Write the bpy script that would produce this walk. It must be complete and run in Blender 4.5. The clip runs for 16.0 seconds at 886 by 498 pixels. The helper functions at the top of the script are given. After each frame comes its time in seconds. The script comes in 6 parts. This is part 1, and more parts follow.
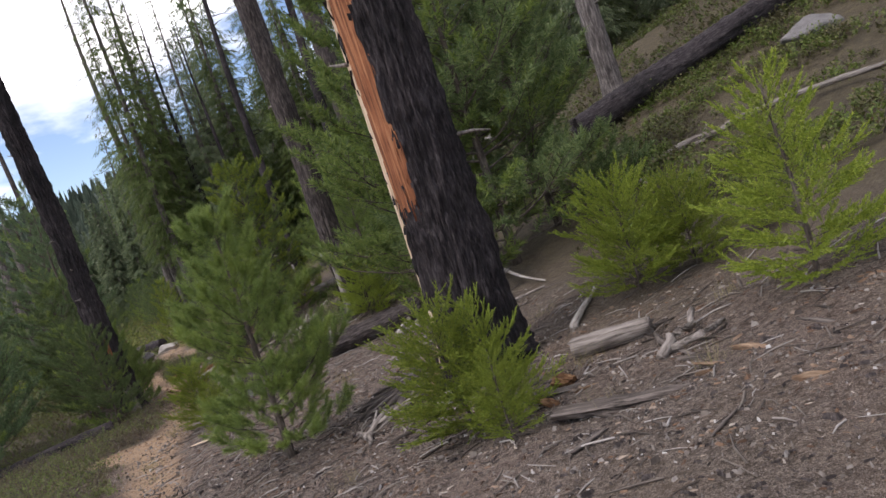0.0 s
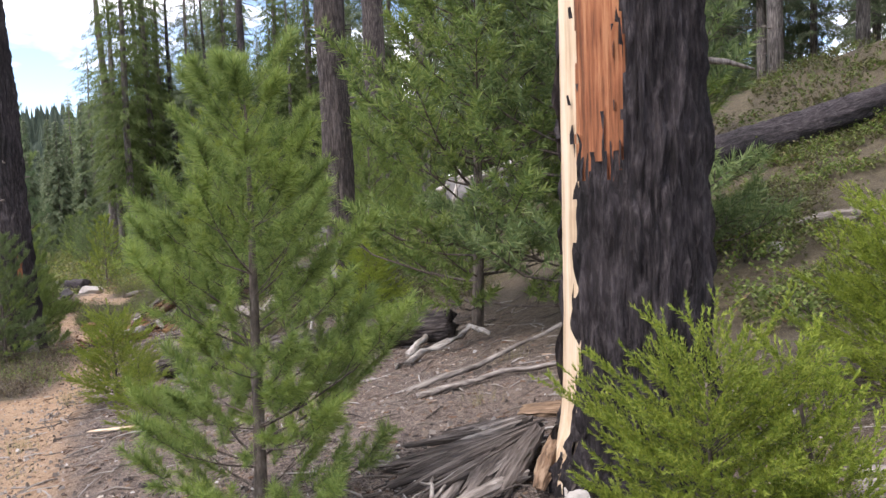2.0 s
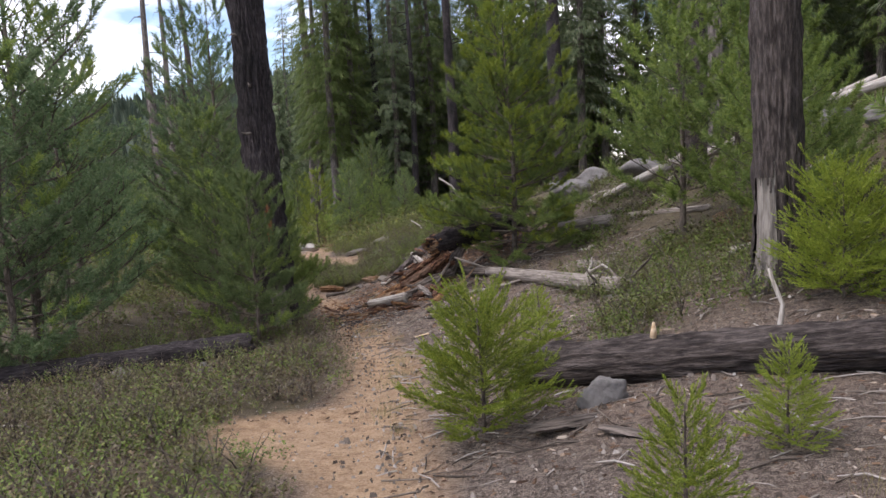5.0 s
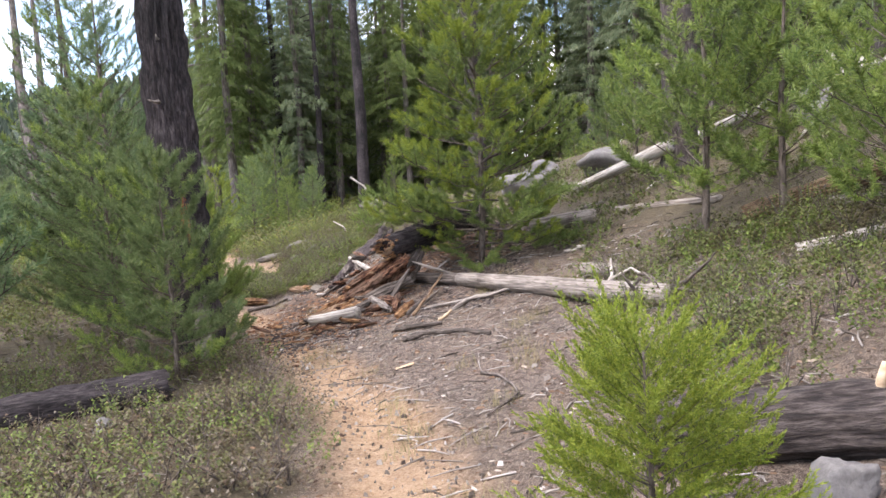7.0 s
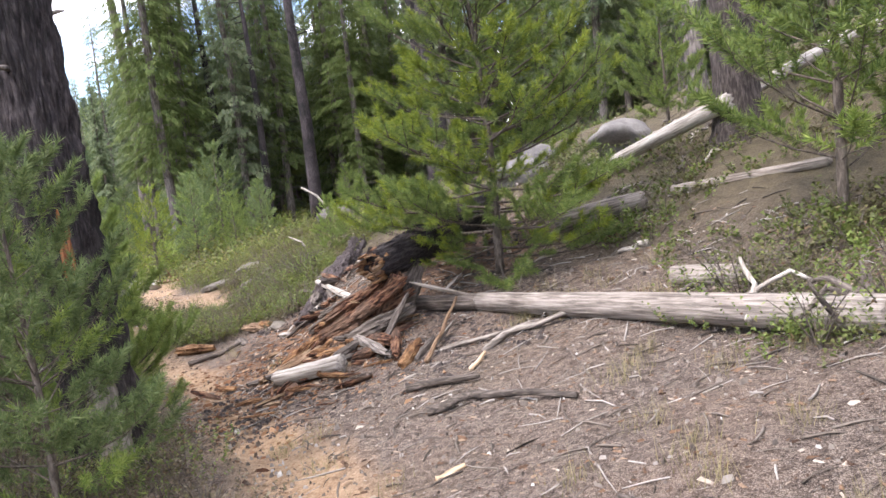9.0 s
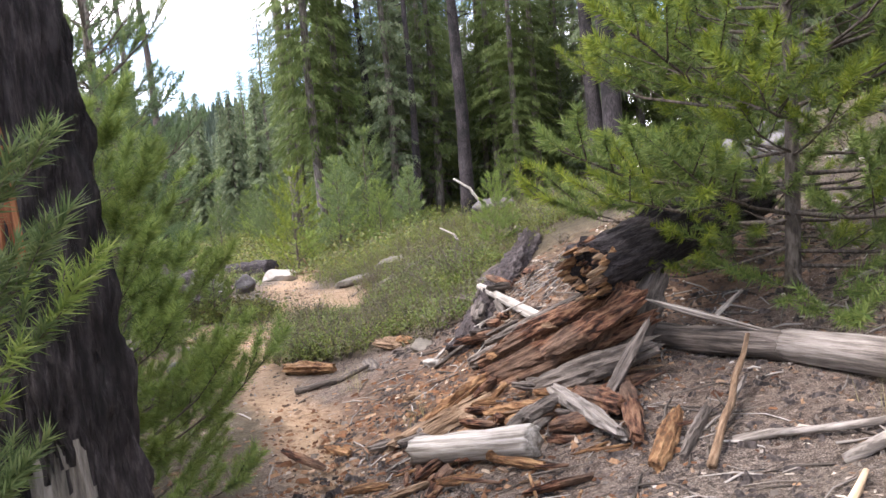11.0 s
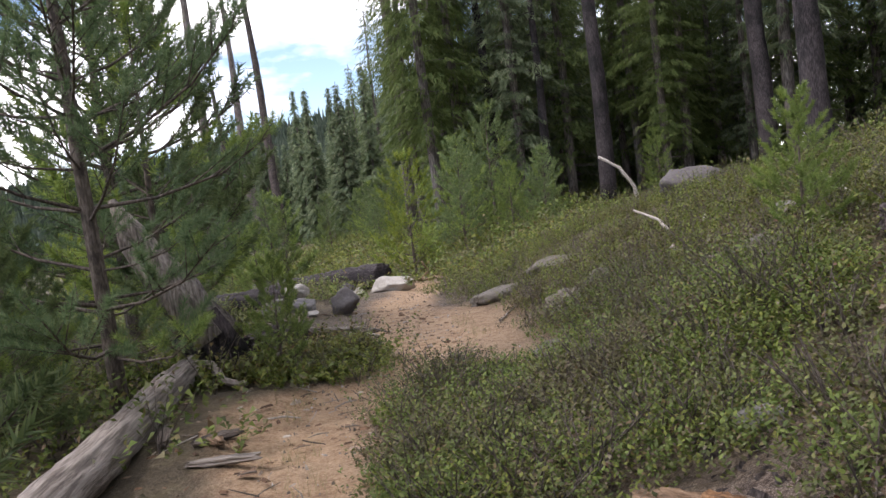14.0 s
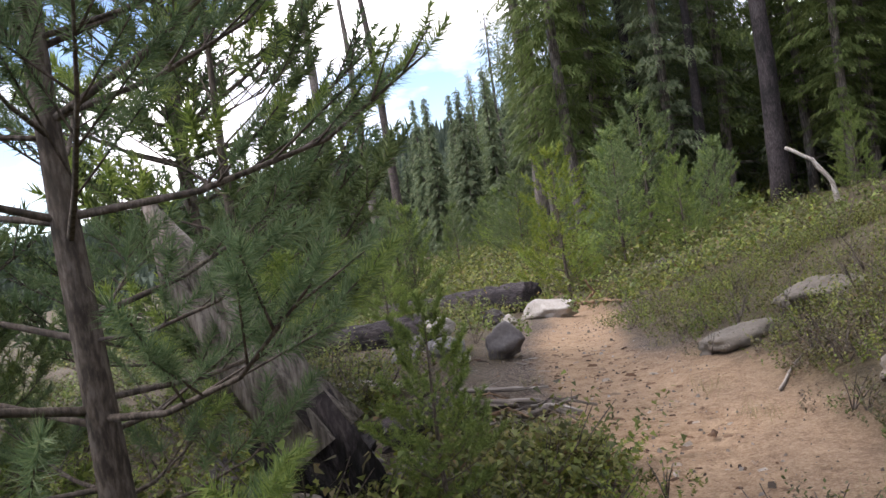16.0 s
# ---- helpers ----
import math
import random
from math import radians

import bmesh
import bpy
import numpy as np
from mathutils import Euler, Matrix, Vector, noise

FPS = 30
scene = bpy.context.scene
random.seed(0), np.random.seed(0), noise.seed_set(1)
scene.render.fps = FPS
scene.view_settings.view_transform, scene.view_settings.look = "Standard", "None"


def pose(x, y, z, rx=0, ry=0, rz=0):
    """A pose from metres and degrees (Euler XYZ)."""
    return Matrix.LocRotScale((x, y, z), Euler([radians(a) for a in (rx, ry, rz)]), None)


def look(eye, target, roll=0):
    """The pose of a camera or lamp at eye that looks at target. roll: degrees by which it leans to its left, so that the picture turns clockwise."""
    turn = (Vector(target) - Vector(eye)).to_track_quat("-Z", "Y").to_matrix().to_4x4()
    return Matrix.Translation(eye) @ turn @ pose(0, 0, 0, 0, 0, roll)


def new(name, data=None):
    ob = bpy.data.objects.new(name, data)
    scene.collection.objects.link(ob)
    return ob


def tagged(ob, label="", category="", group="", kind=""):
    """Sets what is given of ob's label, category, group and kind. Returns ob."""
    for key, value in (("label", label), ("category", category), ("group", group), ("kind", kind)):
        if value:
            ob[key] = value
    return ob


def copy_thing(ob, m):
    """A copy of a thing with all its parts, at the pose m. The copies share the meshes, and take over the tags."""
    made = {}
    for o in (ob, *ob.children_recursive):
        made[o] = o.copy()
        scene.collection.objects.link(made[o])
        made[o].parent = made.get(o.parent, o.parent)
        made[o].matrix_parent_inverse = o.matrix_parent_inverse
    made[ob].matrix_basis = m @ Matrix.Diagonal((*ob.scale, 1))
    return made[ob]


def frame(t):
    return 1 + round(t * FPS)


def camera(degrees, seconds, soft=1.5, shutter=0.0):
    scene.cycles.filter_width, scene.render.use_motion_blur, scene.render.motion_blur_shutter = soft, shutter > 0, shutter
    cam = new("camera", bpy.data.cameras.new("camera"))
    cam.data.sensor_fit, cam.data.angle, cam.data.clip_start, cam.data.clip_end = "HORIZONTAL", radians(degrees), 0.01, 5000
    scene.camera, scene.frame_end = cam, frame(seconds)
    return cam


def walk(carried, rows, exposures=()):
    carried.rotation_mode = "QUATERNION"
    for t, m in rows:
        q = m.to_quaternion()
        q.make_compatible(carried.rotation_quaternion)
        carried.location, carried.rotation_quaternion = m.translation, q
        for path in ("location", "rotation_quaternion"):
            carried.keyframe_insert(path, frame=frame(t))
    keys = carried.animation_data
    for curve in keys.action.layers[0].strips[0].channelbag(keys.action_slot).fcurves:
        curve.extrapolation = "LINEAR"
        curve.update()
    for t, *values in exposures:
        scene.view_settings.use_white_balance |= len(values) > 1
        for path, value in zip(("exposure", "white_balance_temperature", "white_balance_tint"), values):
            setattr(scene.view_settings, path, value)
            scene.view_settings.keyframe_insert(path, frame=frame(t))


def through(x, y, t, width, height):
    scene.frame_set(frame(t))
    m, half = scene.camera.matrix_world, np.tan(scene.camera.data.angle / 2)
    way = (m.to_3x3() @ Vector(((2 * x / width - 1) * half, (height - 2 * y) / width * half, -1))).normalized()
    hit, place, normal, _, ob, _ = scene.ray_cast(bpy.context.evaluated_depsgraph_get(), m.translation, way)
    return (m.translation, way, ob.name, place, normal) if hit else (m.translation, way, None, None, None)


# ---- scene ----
cam = camera(57.9, 16.0)
PATH = [
    (0, (0.015, 0.211, 1.406), (0.025, 2.203, 1.22), -18.6),
    (0.5, (-0.407, 0.818, 1.318), (-0.39, 2.797, 1.033), -14.2),
    (1, (-0.603, 1.538, 1.193), (-0.438, 3.509, 0.895), -8.4),
    (1.5, (-0.872, 2.255, 1.121), (-0.73, 4.23, 0.842), -8.7),
    (2, (-1.048, 2.977, 1.058), (-0.903, 4.967, 0.926), -2.2),
    (2.2, (-1.202, 3.309, 1.033), (-1.124, 5.307, 0.982), -1.7),
    (2.5, (-1.519, 3.766, 0.955), (-1.722, 5.753, 0.868), -1.8),
    (3, (-1.683, 4.56, 0.932), (-1.979, 6.535, 0.817), -3.2),
    (3.5, (-2.041, 5.147, 0.897), (-2.421, 7.102, 0.712), -4.4),
    (5.8, (-3.905, 7.373, 0.698), (-4.04, 9.356, 0.477), -2.4),
    (6, (-3.993, 7.581, 0.712), (-4.075, 9.567, 0.488), -2.5),
    (6.5, (-4.197, 8.138, 0.635), (-4.14, 10.132, 0.489), -2.4),
    (7, (-4.507, 8.726, 0.516), (-4.521, 10.714, 0.303), -2.8),
    (7.5, (-4.676, 9.372, 0.439), (-4.678, 11.362, 0.24), -4.9),
    (8, (-4.945, 10.155, 0.33), (-5.074, 12.14, 0.128), -6.8),
    (8.2, (-4.957, 10.456, 0.341), (-5.006, 12.447, 0.162), -7.2),
    (10.3, (-5.204, 13.532, 0.123), (-5.033, 15.508, -0.135), -6.5),
    (10.5, (-5.231, 13.878, 0.064), (-5.051, 15.86, -0.128), -6.0),
    (11, (-5.528, 14.594, 0.002), (-5.778, 16.571, -0.163), -4.9),
    (11.5, (-5.678, 15.308, -0.037), (-5.93, 17.282, -0.234), -5.3),
    (12, (-5.928, 16.089, -0.091), (-6.179, 18.065, -0.269), -5.1),
    (12.5, (-6.13, 16.791, -0.129), (-6.372, 18.763, -0.365), -6.5),
    (13, (-6.419, 17.625, -0.23), (-6.792, 19.586, -0.36), -6.6),
    (13.5, (-6.695, 18.423, -0.306), (-7.093, 20.355, -0.633), -9.1),
    (14, (-6.978, 19.152, -0.285), (-7.507, 21.076, -0.429), -7.4),
    (14.5, (-7.32, 19.981, -0.284), (-7.865, 21.902, -0.393), -7.6),
    (15, (-7.804, 20.706, -0.285), (-8.645, 22.52, -0.284), -7.6),
    (15.2, (-8.042, 20.962, -0.339), (-9.053, 22.685, -0.431), -9.9),
    (15.5, (-8.265, 21.354, -0.322), (-9.212, 23.116, -0.352), -9.8),
    (16, (-8.537, 21.916, -0.294), (-9.339, 23.746, -0.372), -8.8),
]
EXPOSURES = [(0, 0.25), (0.5, 0.52), (1.0, 0.94), (1.5, 1.1), (2.0, 1.1), (2.5, 0.48), (3.0, 0.08), (3.5, 0.06), (6.0, 1.32), (6.5, 1.58), (7.0, 1.6), (8.0, 1.6), (10.5, 1.92), (11.0, 1.69), (11.5, 1.57), (12.0, 1.27), (12.5, 0.95), (13.0, 0.87), (13.5, 0.77), (14.5, 0.82), (15.0, 0.52), (16.0, 0.91)]
walk(cam, [(t, look(eye, target, roll)) for t, eye, target, roll in PATH], EXPOSURES)

# ---- world, sun, exposure ----
SUN_ELEVATION, SUN_AZIMUTH = 54.0, 238.0
world = bpy.data.worlds.new("sky")
scene.world = world
world.use_nodes = True
wn, wl = world.node_tree.nodes, world.node_tree.links
wn.clear()
w_out = wn.new("ShaderNodeOutputWorld")
w_sky = wn.new("ShaderNodeTexSky")
w_sky.sky_type, w_sky.sun_disc = "NISHITA", False
w_sky.sun_elevation, w_sky.sun_rotation = radians(SUN_ELEVATION), radians(SUN_AZIMUTH)
w_sky.altitude, w_sky.dust_density = 1500, 0.6
w_bg = wn.new("ShaderNodeBackground")
w_bg.inputs["Strength"].default_value = 0.15
w_cloud = wn.new("ShaderNodeBackground")
w_cloud.inputs["Strength"].default_value = 2.15
w_tc = wn.new("ShaderNodeTexCoord")
w_map = wn.new("ShaderNodeMapping")
w_map.inputs["Scale"].default_value = (1.0, 1.0, 2.6)
w_map.inputs["Location"].default_value = (0.35, 0.1, 0.0)
w_noise = wn.new("ShaderNodeTexNoise")
w_noise.inputs["Scale"].default_value, w_noise.inputs["Detail"].default_value = 2.3, 7
w_ramp = wn.new("ShaderNodeValToRGB")
w_ramp.color_ramp.elements[0].position, w_ramp.color_ramp.elements[1].position = 0.47, 0.56
w_noise2 = wn.new("ShaderNodeTexNoise")
w_noise2.inputs["Scale"].default_value, w_noise2.inputs["Detail"].default_value = 5.0, 5
w_ramp2 = wn.new("ShaderNodeValToRGB")
w_ramp2.color_ramp.elements[0].color, w_ramp2.color_ramp.elements[1].color = (0.46, 0.49, 0.56, 1), (1, 1, 1, 1)
w_ramp2.color_ramp.elements[0].position, w_ramp2.color_ramp.elements[1].position = 0.35, 0.55
w_mix = wn.new("ShaderNodeMixShader")
wl.new(w_tc.outputs["Generated"], w_map.inputs["Vector"])
wl.new(w_map.outputs["Vector"], w_noise.inputs["Vector"])
wl.new(w_map.outputs["Vector"], w_noise2.inputs["Vector"])
wl.new(w_noise.outputs["Fac"], w_ramp.inputs["Fac"])
wl.new(w_noise2.outputs["Fac"], w_ramp2.inputs["Fac"])
wl.new(w_ramp2.outputs["Color"], w_cloud.inputs["Color"])
wl.new(w_sky.outputs["Color"], w_bg.inputs["Color"])
wl.new(w_ramp.outputs["Color"], w_mix.inputs["Fac"])
wl.new(w_bg.outputs["Background"], w_mix.inputs[1])
wl.new(w_cloud.outputs["Background"], w_mix.inputs[2])
wl.new(w_mix.outputs["Shader"], w_out.inputs["Surface"])

sun_data = bpy.data.lights.new("sun", "SUN")
sun_data.energy, sun_data.angle, sun_data.color = 1.8, radians(15), (1.0, 0.96, 0.91)
sun = new("sun", sun_data)
sun_way = Vector((math.sin(radians(SUN_AZIMUTH)), math.cos(radians(SUN_AZIMUTH)), math.tan(radians(SUN_ELEVATION))))
sun.matrix_world = look(sun_way * 60, (0, 0, 0))


scene.view_settings.use_white_balance = True
scene.view_settings.white_balance_temperature = 6500
scene.view_settings.white_balance_tint = 18


# ---- materials ----
def material(name, rough=0.9):
    m = bpy.data.materials.new(name)
    m.use_nodes = True
    n, l = m.node_tree.nodes, m.node_tree.links
    b = n["Principled BSDF"]
    b.inputs["Roughness"].default_value = rough
    b.inputs["Specular IOR Level"].default_value = 0.25
    return m, n, l, b


def noise_tex(n, l, coords, scale, detail=5, stretch=(1, 1, 1), rough=0.6):
    mp = n.new("ShaderNodeMapping")
    mp.inputs["Scale"].default_value = stretch
    l.new(coords, mp.inputs["Vector"])
    t = n.new("ShaderNodeTexNoise")
    t.inputs["Scale"].default_value, t.inputs["Detail"].default_value, t.inputs["Roughness"].default_value = scale, detail, rough
    l.new(mp.outputs["Vector"], t.inputs["Vector"])
    return t.outputs["Fac"]


def ramp(n, l, fac, stops):
    r = n.new("ShaderNodeValToRGB")
    e = r.color_ramp.elements
    while len(e) < len(stops):
        e.new(0.5)
    for k, (p, c) in zip(e, stops):
        k.position, k.color = p, (*c, 1)
    if fac is not None:
        l.new(fac, r.inputs["Fac"])
    return r.outputs["Color"]


def blend(n, l, fac, a, b, mode="MIX"):
    m = n.new("ShaderNodeMix")
    m.data_type, m.blend_type = "RGBA", mode
    if isinstance(fac, float):
        m.inputs["Factor"].default_value = fac
    else:
        l.new(fac, m.inputs["Factor"])
    l.new(a, m.inputs["A"])
    l.new(b, m.inputs["B"])
    return m.outputs["Result"]


def bump(n, l, b, height, strength=0.5, distance=0.02):
    k = n.new("ShaderNodeBump")
    k.inputs["Strength"].default_value, k.inputs["Distance"].default_value = strength, distance
    l.new(height, k.inputs["Height"])
    l.new(k.outputs["Normal"], b.inputs["Normal"])


def grained(name, dark, mid, light, scale=14, along=0.12, strength=0.8, distance=0.015, patch=None, rough=0.9, char=False):
    """Bark or wood whose grain runs along the object's own z."""
    m, n, l, b = material(name, rough)
    tc = n.new("ShaderNodeTexCoord").outputs["Object"]
    fine = noise_tex(n, l, tc, scale, 6, (1, 1, along), 0.65)
    broad = noise_tex(n, l, tc, 2.2, 4)
    col = ramp(n, l, fine, [(0.40, dark), (0.50, mid), (0.62, light)])
    if patch:
        col = blend(n, l, ramp(n, l, broad, [(0.48, (0, 0, 0)), (0.62, (1, 1, 1))]), col, ramp(n, l, fine, [(0.3, patch[0]), (0.7, patch[1])]))
    else:
        col = blend(n, l, 0.35, col, ramp(n, l, broad, [(0.3, dark), (0.7, light)]))
    if char:
        stain = noise_tex(n, l, tc, 1.3, 6, (1, 1, 0.5), 0.7)
        black = n.new("ShaderNodeRGB").outputs[0]
        black.default_value = (0.010, 0.009, 0.009, 1)
        col = blend(n, l, ramp(n, l, stain, [(0.46, (0, 0, 0)), (0.6, (0.85, 0.85, 0.85))]), col, black)
    l.new(col, b.inputs["Base Color"])
    bump(n, l, b, fine, strength, distance)
    return m


def leafy(name, stops, rough=0.55, through=0.35, patch=None):
    """Needles and leaves: each one has its own tone, each plant a slight shift. patch: the tones of wide patches among them."""
    m, n, l, b = material(name, rough)
    g = n.new("ShaderNodeNewGeometry")
    o = n.new("ShaderNodeObjectInfo")
    col = ramp(n, l, g.outputs["Random Per Island"], stops)
    if patch:
        broad = noise_tex(n, l, n.new("ShaderNodeTexCoord").outputs["Object"], 1.7, 4, rough=0.65)
        col = blend(n, l, ramp(n, l, broad, [(0.44, (0, 0, 0)), (0.60, (1, 1, 1))]), col, ramp(n, l, g.outputs["Random Per Island"], patch))
    hs = n.new("ShaderNodeHueSaturation")
    mr = n.new("ShaderNodeMapRange")
    mr.inputs["To Min"].default_value, mr.inputs["To Max"].default_value = 0.8, 1.2
    l.new(o.outputs["Random"], mr.inputs["Value"])
    l.new(mr.outputs["Result"], hs.inputs["Value"])
    l.new(col, hs.inputs["Color"])
    l.new(hs.outputs["Color"], b.inputs["Base Color"])
    tr = n.new("ShaderNodeBsdfTranslucent")
    l.new(hs.outputs["Color"], tr.inputs["Color"])
    mx = n.new("ShaderNodeMixShader")
    mx.inputs["Fac"].default_value = through
    l.new(b.outputs["BSDF"], mx.inputs[1])
    l.new(tr.outputs["BSDF"], mx.inputs[2])
    l.new(mx.outputs["Shader"], n["Material Output"].inputs["Surface"])
    return m


def ground_material():
    m, n, l, b = material("soil", 0.95)
    tc = n.new("ShaderNodeTexCoord").outputs["Object"]
    at = n.new("ShaderNodeAttribute")
    at.attribute_name = "zone"
    sep = n.new("ShaderNodeSeparateColor")
    l.new(at.outputs["Color"], sep.inputs["Color"])
    broad, mid, fine = noise_tex(n, l, tc, 0.9, 5), noise_tex(n, l, tc, 7, 6), noise_tex(n, l, tc, 55, 5, rough=0.75)
    path = ramp(n, l, mid, [(0.35, (0.24, 0.145, 0.08)), (0.5, (0.40, 0.262, 0.152)), (0.66, (0.50, 0.35, 0.218))])
    path = blend(n, l, ramp(n, l, broad, [(0.4, (0, 0, 0)), (0.62, (0.8, 0.8, 0.8))]), path, ramp(n, l, mid, [(0.35, (0.29, 0.19, 0.115)), (0.65, (0.46, 0.325, 0.21))]))
    path = blend(n, l, 0.4, path, ramp(n, l, fine, [(0.38, (0.17, 0.105, 0.062)), (0.5, (0.40, 0.275, 0.172)), (0.64, (0.62, 0.47, 0.34))]))
    bare = ramp(n, l, fine, [(0.40, (0.034, 0.026, 0.021)), (0.5, (0.125, 0.092, 0.071)), (0.61, (0.32, 0.26, 0.215))])
    bare = blend(n, l, ramp(n, l, broad, [(0.42, (0, 0, 0)), (0.62, (1, 1, 1))]), bare, ramp(n, l, fine, [(0.3, (0.075, 0.05, 0.036)), (0.7, (0.27, 0.195, 0.145))]))
    duff = ramp(n, l, mid, [(0.3, (0.035, 0.028, 0.02)), (0.5, (0.075, 0.06, 0.037)), (0.7, (0.125, 0.105, 0.058))])
    duff = blend(n, l, 0.4, duff, ramp(n, l, fine, [(0.35, (0.04, 0.03, 0.02)), (0.65, (0.22, 0.18, 0.11))]))
    grit = noise_tex(n, l, tc, 150, 3, rough=0.8)
    bare = blend(n, l, 0.45, bare, ramp(n, l, grit, [(0.41, (0.018, 0.014, 0.012)), (0.51, (0.115, 0.086, 0.07)), (0.60, (0.52, 0.46, 0.40))]))
    clod = noise_tex(n, l, tc, 17, 5, rough=0.75)
    bare = blend(n, l, 0.75, bare, ramp(n, l, clod, [(0.38, (0.30, 0.25, 0.22)), (0.5, (0.95, 0.92, 0.9)), (0.66, (1.35, 1.32, 1.28))]), "MULTIPLY")
    path = blend(n, l, 0.45, path, ramp(n, l, clod, [(0.36, (0.5, 0.45, 0.42)), (0.5, (1.0, 1.0, 1.0)), (0.66, (1.15, 1.15, 1.15))]), "MULTIPLY")
    rot = ramp(n, l, mid, [(0.35, (0.05, 0.028, 0.017)), (0.52, (0.14, 0.078, 0.045)), (0.68, (0.26, 0.16, 0.095))])
    col = blend(n, l, sep.outputs["Green"], duff, bare)
    col = blend(n, l, sep.outputs["Blue"], col, rot)
    col = blend(n, l, sep.outputs["Red"], col, path)
    l.new(col, b.inputs["Base Color"])
    add = n.new("ShaderNodeMath")
    add.operation = "ADD"
    l.new(mid, add.inputs[0])
    l.new(fine, add.inputs[1])
    add2 = n.new("ShaderNodeMath")
    add2.operation = "MULTIPLY_ADD"
    add2.inputs[1].default_value = 1.6
    l.new(clod, add2.inputs[0])
    l.new(add.outputs[0], add2.inputs[2])
    bump(n, l, b, add2.outputs[0], 0.85, 0.04)
    return m


def rock_material(name, dark, light, spot):
    m, n, l, b = material(name, 0.9)
    tc = n.new("ShaderNodeTexCoord").outputs["Object"]
    a, c = noise_tex(n, l, tc, 4, 6), noise_tex(n, l, tc, 30, 5, rough=0.7)
    col = blend(n, l, 0.5, ramp(n, l, a, [(0.3, dark), (0.7, light)]), ramp(n, l, c, [(0.3, dark), (0.66, light), (0.8, spot)]))
    l.new(col, b.inputs["Base Color"])
    bump(n, l, b, c, 0.6, 0.02)
    return m


def varied(name, stops, rough=0.9):
    """Small loose pieces, each with its own tone."""
    m, n, l, b = material(name, rough)
    g = n.new("ShaderNodeNewGeometry")
    col = ramp(n, l, g.outputs["Random Per Island"], stops)
    fine = noise_tex(n, l, n.new("ShaderNodeTexCoord").outputs["Object"], 60, 3)
    col = blend(n, l, 0.5, col, ramp(n, l, fine, [(0.3, (0.25, 0.25, 0.25)), (0.7, (1, 1, 1))]), "MULTIPLY")
    l.new(col, b.inputs["Base Color"])
    return m


SOIL = ground_material()
BARK_BURNT = grained("burnt_bark", (0.010, 0.008, 0.008), (0.036, 0.029, 0.031), (0.10, 0.083, 0.083), 44, 0.20, 1.0, 0.05, char=True)
BARK_GREY = grained("grey_bark", (0.03, 0.025, 0.022), (0.105, 0.088, 0.078), (0.27, 0.235, 0.21), 26, 0.15, 1.0, 0.04)
BARK_BROWN = grained("brown_bark", (0.014, 0.011, 0.010), (0.060, 0.047, 0.042), (0.15, 0.124, 0.112), 42, 0.18, 1.0, 0.05)
BARK_PALE = grained("pale_trunk_foot", (0.06, 0.052, 0.045), (0.18, 0.158, 0.135), (0.34, 0.305, 0.27), 26, 0.12, 1.0, 0.03)
BARK_YOUNG = grained("young_bark", (0.03, 0.023, 0.018), (0.085, 0.066, 0.052), (0.18, 0.15, 0.125), 40, 0.3, 0.9, 0.008)
BARK_ROTTEN = grained("rotten_dark_bark", (0.012, 0.009, 0.009), (0.055, 0.042, 0.042), (0.14, 0.112, 0.106), 40, 0.28, 1.0, 0.05)
WOOD_RAW = grained("raw_orange_wood", (0.06, 0.018, 0.009), (0.24, 0.075, 0.03), (0.44, 0.20, 0.095), 40, 0.04, 1.0, 0.02)
WOOD_PALE = grained("pale_sapwood", (0.36, 0.24, 0.14), (0.55, 0.41, 0.27), (0.68, 0.55, 0.40), 18, 0.06, 0.6, 0.01)
WOOD_GREY = grained("weathered_grey_wood", (0.06, 0.048, 0.039), (0.205, 0.172, 0.147), (0.36, 0.32, 0.28), 42, 0.06, 0.9, 0.014)
WOOD_WHITE = grained("bleached_wood", (0.14, 0.115, 0.093), (0.35, 0.31, 0.268), (0.52, 0.485, 0.435), 42, 0.06, 0.9, 0.014)
WOOD_DARK = grained("dark_weathered_wood", (0.02, 0.016, 0.013), (0.085, 0.068, 0.056), (0.21, 0.175, 0.15), 42, 0.07, 1.0, 0.02)
WOOD_ROT = grained("rotten_red_wood", (0.016, 0.008, 0.006), (0.105, 0.045, 0.025), (0.25, 0.14, 0.082), 38, 0.22, 1.0, 0.035, patch=((0.03, 0.016, 0.011), (0.20, 0.125, 0.085)))
WOOD_CRUMB = grained("crumbling_orange_wood", (0.04, 0.016, 0.008), (0.19, 0.085, 0.036), (0.38, 0.23, 0.115), 42, 0.3, 1.0, 0.03)
WOOD_TAN = grained("split_tan_wood", (0.05, 0.027, 0.015), (0.19, 0.115, 0.066), (0.37, 0.26, 0.17), 44, 0.12, 1.0, 0.025)
NEEDLES = leafy("pine_needles", [(0.0, (0.075, 0.115, 0.042)), (0.5, (0.135, 0.185, 0.07)), (1.0, (0.22, 0.265, 0.105))], 0.5, 0.42)
NEEDLES_LIGHT = leafy("fresh_pine_needles", [(0.0, (0.095, 0.145, 0.042)), (0.5, (0.17, 0.235, 0.062)), (1.0, (0.27, 0.325, 0.095))], 0.5, 0.42)
NEEDLES_YELLOW = leafy("yellow_green_needles", [(0.0, (0.115, 0.165, 0.022)), (0.5, (0.215, 0.275, 0.036)), (1.0, (0.33, 0.37, 0.06))])
NEEDLES_TIP = leafy("light_green_needle_tips", [(0.0, (0.11, 0.165, 0.04)), (0.5, (0.19, 0.255, 0.058)), (1.0, (0.28, 0.335, 0.09))], 0.5, 0.42)
